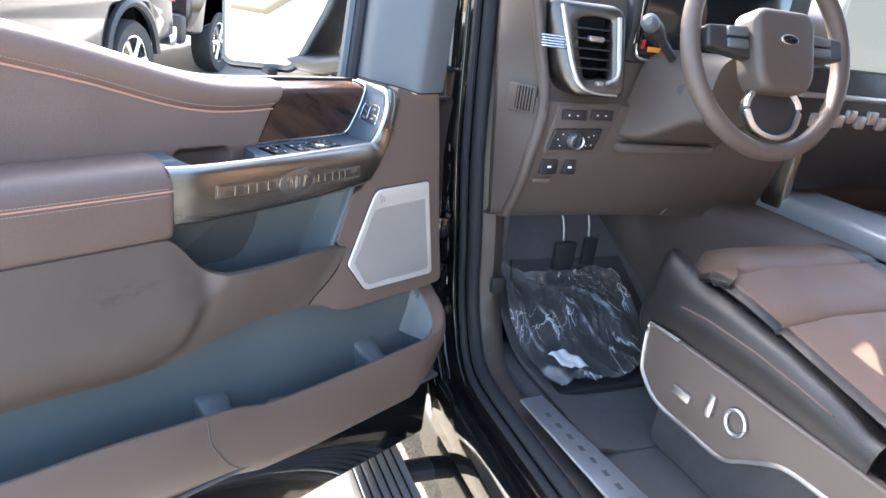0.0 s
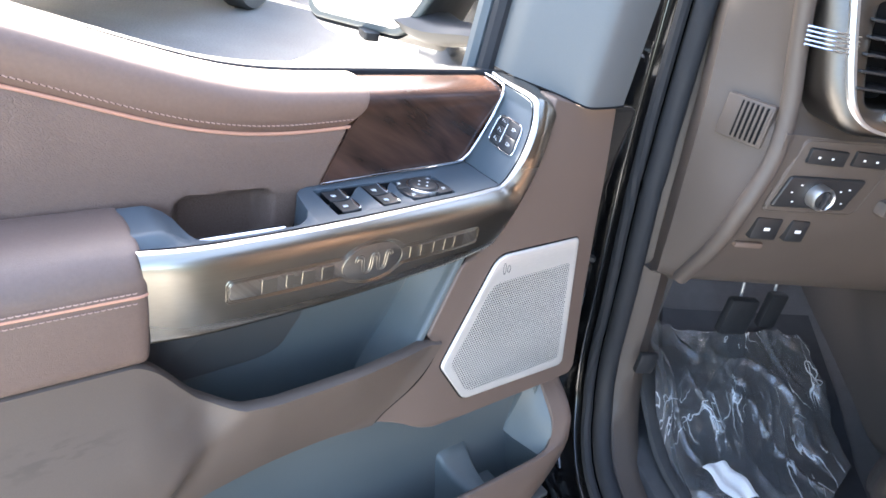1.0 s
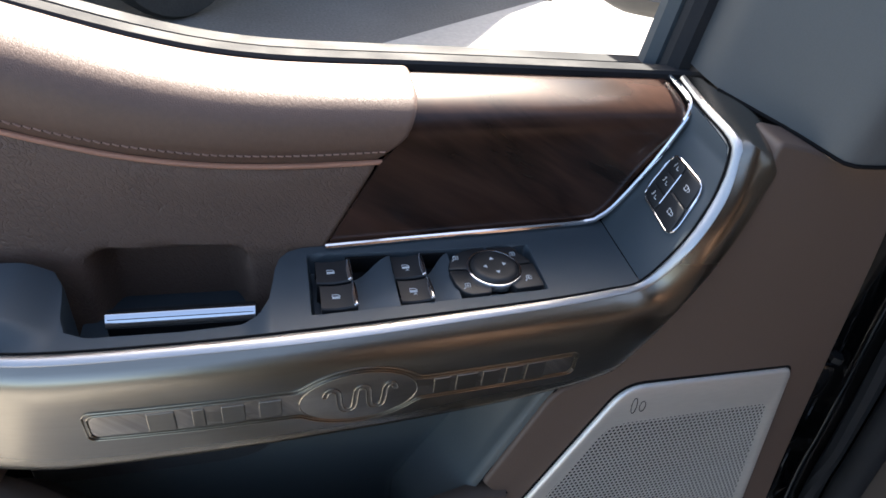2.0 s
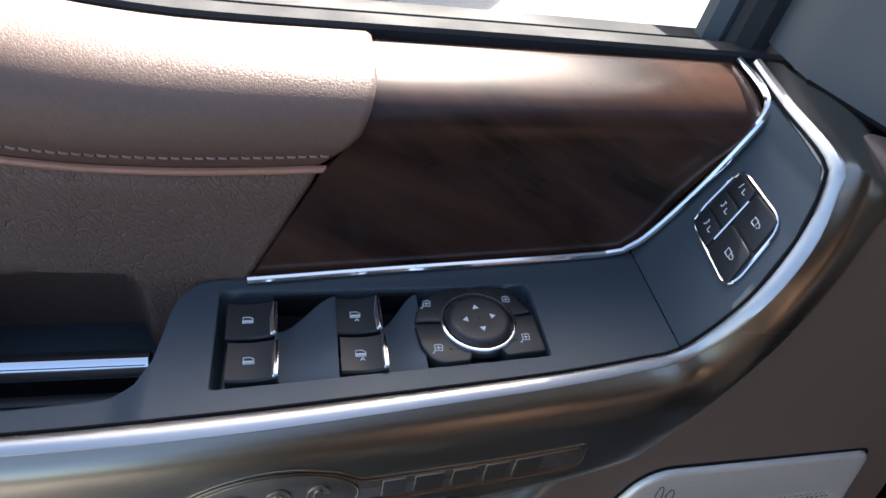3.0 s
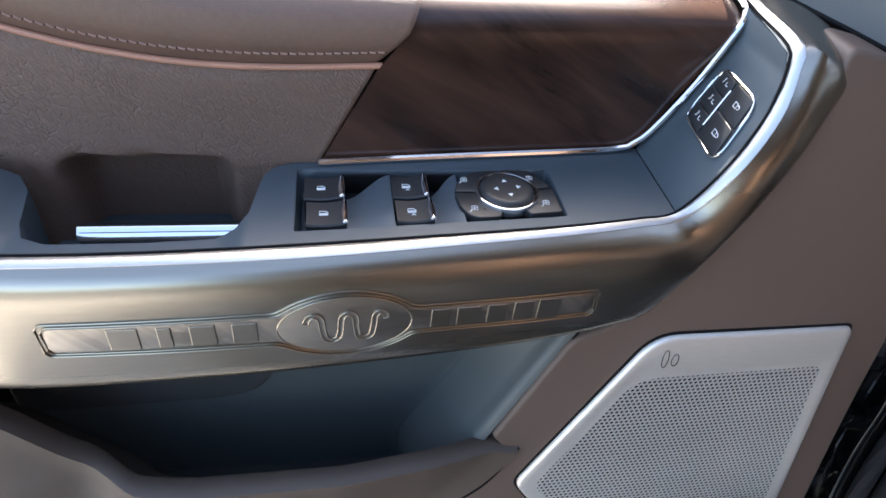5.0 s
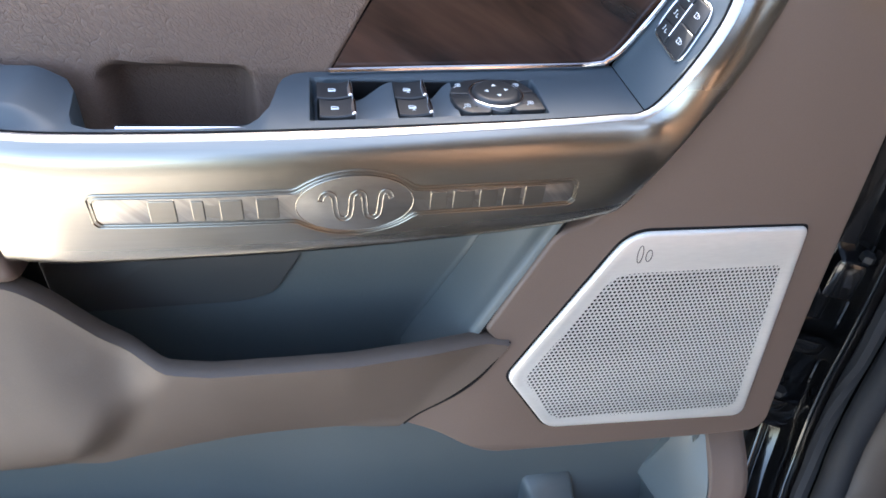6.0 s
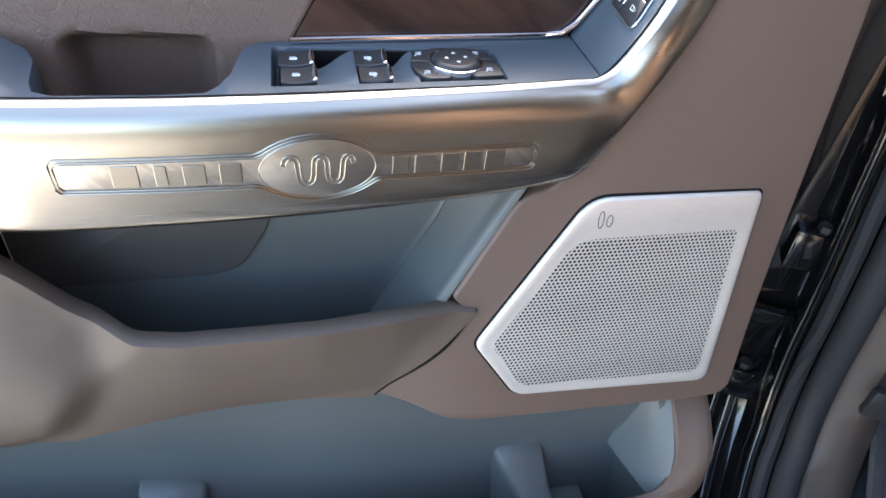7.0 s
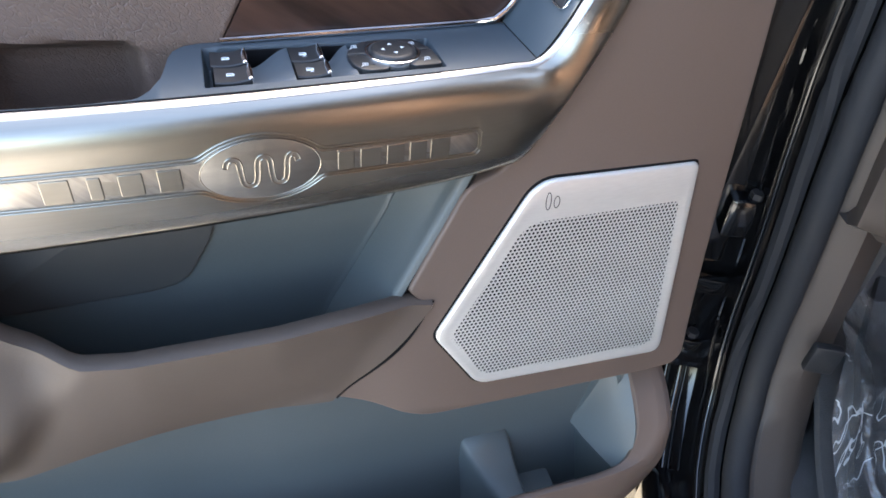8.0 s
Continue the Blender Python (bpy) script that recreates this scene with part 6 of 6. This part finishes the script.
# column shroud
rows = []
for i in range(14):
    t = i / 13
    f, wl, wh = 0.150 - 0.185 * t, 0.165 - 0.075 * t, 0.110 - 0.040 * t
    zb, zt = 0.022 + 0.070 * smooth01(0.15, 1.0, t), 0.225 + 0.010 * t
    sec = rounded([(0.375 - wl, zb), (0.375 + wl, zb), (0.375 + wh, zt), (0.375 - wh, zt)], [0.022, 0.022, 0.05, 0.05], 5)
    rows.append([(p.x, f, p.y) for p in sec])
col = cpart("column_shroud", rows_mesh(rows, close_v=True, facing=(0, -1, 0), cap=True), VINYL_DARK, DASH, "brown steering column shroud", smooth=50)
cpart("shroud_button", tube([(0.292, 0.040, 0.150), (0.276, 0.028, 0.152)], 0.0125, 16), CAB_BLACK, col, "round shroud button")
cpart("indicator_stalk", tube(curve_pts([(0.31, 0.10, 0.19), (0.24, 0.075, 0.235), (0.185, 0.045, 0.265), (0.150, 0.02, 0.275)], 14), [0.010] * 8 + [0.012, 0.014, 0.016, 0.017, 0.016, 0.010], 10), CAB_BLACK, col, "black indicator stalk with grey end")
cpart("stalk_cap", tube([(0.150, 0.02, 0.275), (0.136, 0.010, 0.279), (0.128, 0.004, 0.281)], [0.0175, 0.017, 0.008], 12), SLATE, col, "grey stalk cap")
cpart("knee_ledge", rbox((0.215, 0.118, -0.012), (0.50, 0.20, 0.012), 0.008), TUNNEL_TRIM, DASH, "dark ledge under the column")
# centre stack and console
cpart("centre_screen", rbox((0.80, 0.120, 0.226), (1.18, 0.150, 0.44), 0.012), LIT_SCREEN, DASH, "large lit pale centre screen")
for k in range(9):
    cpart("stack_key", rbox((0.80 + 0.042 * k, 0.118, 0.075 + 0.014 * (k % 2)), (0.834 + 0.042 * k, 0.16, 0.110 + 0.014 * (k % 2)), 0.004), SATIN_CHROME, DASH, "bright control key")
cpart("stack_strip", rbox((0.74, 0.125, 0.146), (1.22, 0.165, 0.162), 0.006), SATIN_CHROME, DASH, "champagne metal strip")
cpart("stack_base", rbox((0.76, 0.130, -0.10), (1.22, 0.25, 0.226), 0.015), BUTTON, DASH, "dark lower centre stack")
knee = lambda z: lerp_table([(-0.21, 0.236), (-0.15, 0.188), (-0.075, 0.152), (-0.03, 0.141), (0.08, 0.134), (0.12, 0.136)], z)
cpart("knee_panel", plate(rounded([(0.535, 0.050), (0.77, 0.110), (0.77, -0.212), (0.470, -0.205)], 0.02), lambda u, v, h: (u, knee(v) + 0.006 - h, v), 0.016, 0.004), TUNNEL_TRIM, DASH, "dark slate knee panel")
CON = cthing("centre_console", "dark centre console with satin metal side rail", "centre console", (0.98, -0.3, -0.60))
cpart("console_body", rbox((0.80, -1.0, -0.60), (1.20, 0.22, -0.175), 0.03), TUNNEL_TRIM, CON)
cpart("console_rail", rbox((0.77, -1.0, -0.18), (0.97, 0.20, -0.112), 0.022, 3), CONSOLE_METAL, CON, "satin grey console rail")
cpart("rail_end", rbox((0.765, 0.105, -0.15), (0.795, 0.18, 0.05), 0.012), FASCIA, CON, "champagne metal upright")
cpart("console_tray", rbox((0.93, -0.3, -0.18), (1.15, 0.10, -0.145), 0.012), BUTTON, CON, "black tray lid")

# ---- steering wheel ----
SW = Matrix.Translation((0.352, -0.098, 0.256)) @ Matrix.Rotation(radians(-22), 4, "X")
WHEEL = cthing("steering_wheel", "brown leather steering wheel with grey spokes", "steering wheel", (0.40, -0.03, 0.04))
rows = []
for k in range(72):
    a = 2 * math.pi * k / 72
    c, o = Vector((0.200 * math.cos(a), 0, 0.200 * math.sin(a))), Vector((math.cos(a), 0, math.sin(a)))
    rows.append([c + (o * 0.0175 * math.cos(b) + Vector((0, 1, 0)) * 0.0185 * math.sin(b)) for b in (2 * math.pi * j / 14 for j in range(14))])
cpart("rim", rows_mesh(rows, close_u=True, close_v=True), WHEEL_HIDE, WHEEL, "grey brown leather rim", m=SW)
hub = rounded([(-0.074, -0.060), (-0.055, -0.090), (0.055, -0.090), (0.074, -0.060), (0.080, 0.050), (0.06, 0.068), (-0.06, 0.068), (-0.080, 0.050)], 0.02, 4)
hb = cpart("airbag_hub", plate(hub, lambda u, v, h: (u, 0.01 - h + 0.10 * (u * u + v * v), v), 0.055, 0.016, steps=4), VINYL_DARK, WHEEL, "brown airbag cover", m=SW)
cpart("hub_badge", plate([(0.022 * math.cos(2 * math.pi * k / 30), 0.008 + 0.010 * math.sin(2 * math.pi * k / 30)) for k in range(30)], lambda u, v, h: (u, -0.044 - h, v), 0.004, 0.0015), CHROME, hb, "plain chrome oval badge", m=SW)
cpart("badge_face", plate([(0.018 * math.cos(2 * math.pi * k / 30), 0.008 + 0.0072 * math.sin(2 * math.pi * k / 30)) for k in range(30)], lambda u, v, h: (u, -0.0475 - h, v), 0.0012, 0.0004), SCREEN, hb, "dark badge face", m=SW)
for s in (-1, 1):
    sp_ = [(s * 0.060, 0.035), (s * 0.176, 0.030), (s * 0.178, -0.012), (s * 0.062, -0.030)]
    k = cpart("spoke", plate(rounded(sp_ if s > 0 else sp_[::-1], 0.008), lambda u, v, h: (u, 0.0 - h, v), 0.022, 0.006), CAB_BLACK, WHEEL, "black spoke with switches", m=SW)
    for j in range(2):
        cpart("spoke_switch", rbox((min(s * 0.085, s * 0.135), -0.030, -0.012 + 0.022 * j), (max(s * 0.085, s * 0.135), -0.020, 0.006 + 0.022 * j), 0.004), SLATE, k, "grey thumb switch", m=SW)
lower = rounded([(-0.040, -0.072), (-0.074, -0.110), (-0.052, -0.160), (0.0, -0.176), (0.052, -0.160), (0.074, -0.110), (0.040, -0.072)], [0.01, 0.02, 0.03, 0.04, 0.03, 0.02, 0.01], 5)
low_sp = cpart("lower_spoke", plate(lower, lambda u, v, h: (u, 0.012 - h, v), 0.016, 0.005), CAB_BLACK, WHEEL, "black lower spoke", m=SW)
cpart("spoke_trim", tube([(p.x, -0.006, p.y) for p in lower], 0.0062, 8), SATIN_CHROME, low_sp, "satin metal spoke trim", m=SW)

# ---- driver seat ----
SEAT = cthing("driver_seat", "brown and black leather driver seat with power switches", "car seat", (0.46, -0.5, -0.60))


def cushion(r):
    """Front to back profile of the seat top at r."""
    s = abs((r - 0.49) / 0.295)
    lift = 0.010 * smooth01(0.45, 0.75, s) - 0.060 * smooth01(0.80, 1.0, s)
    return lift


rows = []
for i in range(46):
    s = i / 45
    r = 0.236 + 0.545 * s
    row = []
    for f, z in ((-0.05, -0.40), (-0.045, -0.33), (-0.055, -0.250), (-0.085, -0.196), (-0.13, -0.172), (-0.18, -0.166), (-0.225, -0.172), (-0.232, -0.178), (-0.240, -0.172), (-0.32, -0.180), (-0.39, -0.193), (-0.397, -0.199), (-0.405, -0.193), (-0.50, -0.212), (-0.62, -0.235), (-0.75, -0.235)):
        e = abs(2 * s - 1)
        row.append((r, f + 0.10 * smooth01(0.55, 1.0, e) * (-1 if f > -0.2 else 0) * 0.9, z + 0.022 * smooth01(0.10, 0.50, 1 - e) * smooth01(-0.30, -0.20, z) + cushion(r) * (1 if z > -0.3 else 0.2)))
    rows.append(row)
bm = rows_mesh(rows, facing=(0, 0, 1), thick=0.01)
bm.faces.ensure_lookup_table()
for f in bm.faces:
    c = f.calc_center_median()
    f.material_index = 1 if (c.x < 0.250 or c.x > 0.645 or (c.y > -0.10 and c.z < -0.26)) else 0
cpart("cushion", bm, [SEAT_TAN, SEAT_DARK], SEAT, "brown quilted cushion with dark bolsters")
ZT = [(-0.62, -0.262), (-0.59, -0.250), (-0.54, -0.234), (-0.438, -0.214), (-0.364, -0.206), (-0.268, -0.196), (-0.216, -0.196), (-0.15, -0.184), (-0.091, -0.172), (-0.06, -0.185)]
ZP = [(-0.62, -0.268), (-0.553, -0.255), (-0.491, -0.248), (-0.395, -0.240), (-0.27, -0.239), (-0.204, -0.246), (-0.13, -0.262), (-0.06, -0.29)]
rows = []
for i in range(44):
    f = -0.640 + 0.575 * i / 43
    zt, zp = lerp_table(ZT, f), lerp_table(ZP, f)
    nose = smooth01(-0.105, -0.065, f)
    inn, fat = 0.030 * nose, 1 - 0.5 * smooth01(-0.56, -0.64, f)
    ring_ = [(0.282 + 0.02 * nose, zt - 0.012), (0.268 + inn, zt - 0.001), (0.252 + inn, zt + 0.005 * fat), (0.235 + inn, zt + 0.002), (0.220 + inn, 0.5 * (zt + zp) + 0.012), (0.209 + inn, zp + 0.006), (0.2065 + inn, zp), (0.2025 + inn, zp - 0.008), (0.1985 + inn, zp - 0.028), (0.202 + inn, zp - 0.060), (0.214 + inn, min(zp - 0.085, -0.33))]
    rows.append([tuple(q) for q in curve_pts([(r_, f, z_) for r_, z_ in ring_], 26)])
cpart("side_bolster", rows_mesh(rows, facing=(-1, 0, 0.3), thick=0.004), SEAT_DARK, SEAT, "dark leather seat bolster", smooth=70)
cpart("side_piping", tube([(0.2062, f, lerp_table(ZP, f) + 0.001) for f in (-0.56 + 0.36 * k / 30 for k in range(31))], 0.0020, 6), SEAT_PIPE, SEAT, "red brown piping on the bolster")
shield = [(-0.140, -0.312), (-0.153, -0.420), (-0.220, -0.461), (-0.405, -0.458), (-0.455, -0.425), (-0.522, -0.384), (-0.60, -0.376), (-0.72, -0.37), (-0.72, -0.300), (-0.24, -0.306)]
sd = cpart("seat_shield", plate(rounded(shield, 0.016), lambda u, v, h: (0.212 - h, u, v), 0.020, 0.006), VINYL_DARK, SEAT, "brown plastic seat side shield")
trim_line = curve_pts([(0, -0.235, -0.3065), (0, -0.155, -0.3115), (0, -0.1415, -0.322), (0, -0.150, -0.405), (0, -0.170, -0.434), (0, -0.220, -0.460), (0, -0.320, -0.4615), (0, -0.405, -0.457), (0, -0.455, -0.425), (0, -0.522, -0.385), (0, -0.60, -0.377), (0, -0.70, -0.371)], 70)
cpart("shield_trim", tube([(0.1925, p.y, p.z) for p in trim_line], 0.0046, 8), SATIN_CHROME, sd, "bright chrome trim line")
cpart("slide_switch", rbox((0.182, -0.305, -0.408), (0.194, -0.255, -0.390), 0.004), SATIN_CHROME, sd, "satin seat slide switch")
cpart("recline_switch", rbox((0.182, -0.362, -0.400), (0.194, -0.345, -0.352), 0.004), SATIN_CHROME, sd, "satin recline switch")
cpart("lumbar_ring", tube([(0.188, -0.414 + 0.022 * math.cos(2 * math.pi * k / 24), -0.371 + 0.024 * math.sin(2 * math.pi * k / 24)) for k in range(25)], 0.004, 6), SATIN_CHROME, sd, "satin lumbar switch ring")
cpart("seat_base", rbox((0.24, -0.70, -0.60), (0.70, -0.17, -0.40), 0.02), CARPET, SEAT, "dark seat base")
cpart("backrest", rbox((0.22, -0.90, -0.28), (0.71, -0.70, 0.45), 0.06, 4), SEAT_TAN, SEAT, "brown leather backrest")

# ---- outside ----
GZ = -1.20
rows = [[(-60 + 120 * i / 24, -60 + 120 * j / 24, GZ + (0 if abs(i - 12) < 3 else 0.01 * math.sin(i * 2.1 + j))) for j in range(25)] for i in range(25)]
ground = part("ground", rows_mesh(rows, facing=(0, 0, 1)), ASPHALT, None)
tagged(ground, "weathered grey asphalt car park", "ground", kind="structure")
slab = part("pavement", plate([(-7.0, -4.0), (9.5, -4.0), (9.5, 9.0), (1.6, 4.1), (0.62, 3.42), (-7.0, -1.9)], lambda u, v, h: (u, v, GZ + 0.0 + h), 0.012, 0.004), CONCRETE, None)
tagged(slab, "pale sunlit concrete apron", "pavement", kind="structure")


chip = part("road", plate([tuple((CAB @ Vector(p)).xy) for p in ((-0.42, -2.6, 0), (2.1, -2.6, 0), (2.1, 2.4, 0), (-0.42, 2.4, 0))], lambda u, v, h: (u, v, GZ + 0.012 + h), 0.006, 0.002), CHIPSEAL, None)
tagged(chip, "coarse grey chip seal strip under the truck", "road", kind="structure")


def parked_pickup():
    """A black pickup along x, nose to -x, wheels on z = 0."""
    t = thing("parked_pickup", "black parked pickup truck with alloy wheels", "pickup truck", (0, 0, 0), "parked pickups")
    side = [(-2.9, 0.55), (-2.85, 1.05), (-1.75, 1.20), (-1.10, 1.75), (0.75, 1.80), (1.05, 1.30), (2.85, 1.28), (2.90, 0.62), (2.45, 0.55), (2.30, 0.95), (1.55, 0.95), (1.38, 0.50), (-1.35, 0.50), (-1.50, 0.98), (-2.30, 0.98), (-2.45, 0.52)]
    body = part("body", plate(rounded(side, 0.07, 3), lambda u, v, h: (u, 0.98 - h * (1 - 0.10 * smooth01(1.2, 1.8, v)), v), 1.96, 0.06), GLOSS_BLACK, t, "glossy black body")
    for s in (-1, 1):
        for x0, x1 in ((-1.00, -0.20), (-0.12, 0.62)):
            part("side_window", plate(rounded([(x0, 1.28), (x1, 1.28), (x1 - 0.03, 1.66), (x0 + 0.16, 1.66)], 0.05), lambda u, v, h: (u, s * (0.965 - 0.10 * smooth01(1.2, 1.8, v)) + s * h, v), 0.02, 0.004), SCREEN, body, "dark side window")
        part("tail_lamp", rbox((2.74, s * 0.90 - 0.09, 0.98), (2.93, s * 0.90 + 0.09, 1.24), 0.03), RED_LENS, t, "red tail lamp")
        part("fender_flare", tube([(1.92 + 0.50 * math.cos(a), s * 0.98, 0.46 + 0.53 * math.sin(a)) for a in (math.pi * k / 14 for k in range(15))], 0.045, 6), CAB_BLACK, t, "black wheel arch flare")
        for x in (-1.90, 1.92):
            w = part("wheel", rows_mesh([[(x + r * math.cos(2 * math.pi * k / 32), s * y, 0.41 + r * math.sin(2 * math.pi * k / 32)) for k in range(32)] for r, y in ((0.27, 0.74), (0.39, 0.74), (0.41, 0.78), (0.41, 0.96), (0.385, 1.00), (0.275, 0.995), (0.265, 0.96))], close_v=True), TYRE, t, "black tyre")
            rim_ = part("rim", rows_mesh([[(x + r * math.cos(2 * math.pi * k / 32), s * y, 0.41 + r * math.sin(2 * math.pi * k / 32)) for k in range(32)] for r, y in ((0.27, 0.80), (0.268, 0.985), (0.250, 0.985), (0.245, 0.88))], close_v=True), RIM, w, "bright alloy rim")
            for k in range(6):
                a = 2 * math.pi * k / 6
                part("rim_spoke", tube([(x + 0.03 * math.cos(a), s * 0.955, 0.41 + 0.03 * math.sin(a)), (x + 0.15 * math.cos(a), s * 0.965, 0.41 + 0.15 * math.sin(a)), (x + 0.255 * math.cos(a), s * 0.96, 0.41 + 0.255 * math.sin(a))], [0.045, 0.033, 0.045], 6), RIM, w, "bright spoke")
    part("rear_bumper", rbox((2.86, -0.95, 0.50), (3.05, 0.95, 0.72), 0.05), CHROME, t, "chrome rear bumper")
    part("front_bumper", rbox((-3.05, -0.95, 0.45), (-2.86, 0.95, 0.80), 0.06), CAB_BLACK, t, "black front bumper")
    part("step_bar", tube([(-1.2, 1.02, 0.42), (1.2, 1.02, 0.42)], 0.05, 8), RIB_METAL, t, "metal step bar")
    return t


first = parked_pickup()
first.matrix_basis = Matrix.Translation((0.25, 5.56, GZ)) @ Matrix.Rotation(radians(39), 4, "Z")
copy_thing(first, Matrix.Translation((5.25, 9.82, GZ)) @ Matrix.Rotation(radians(39), 4, "Z"))
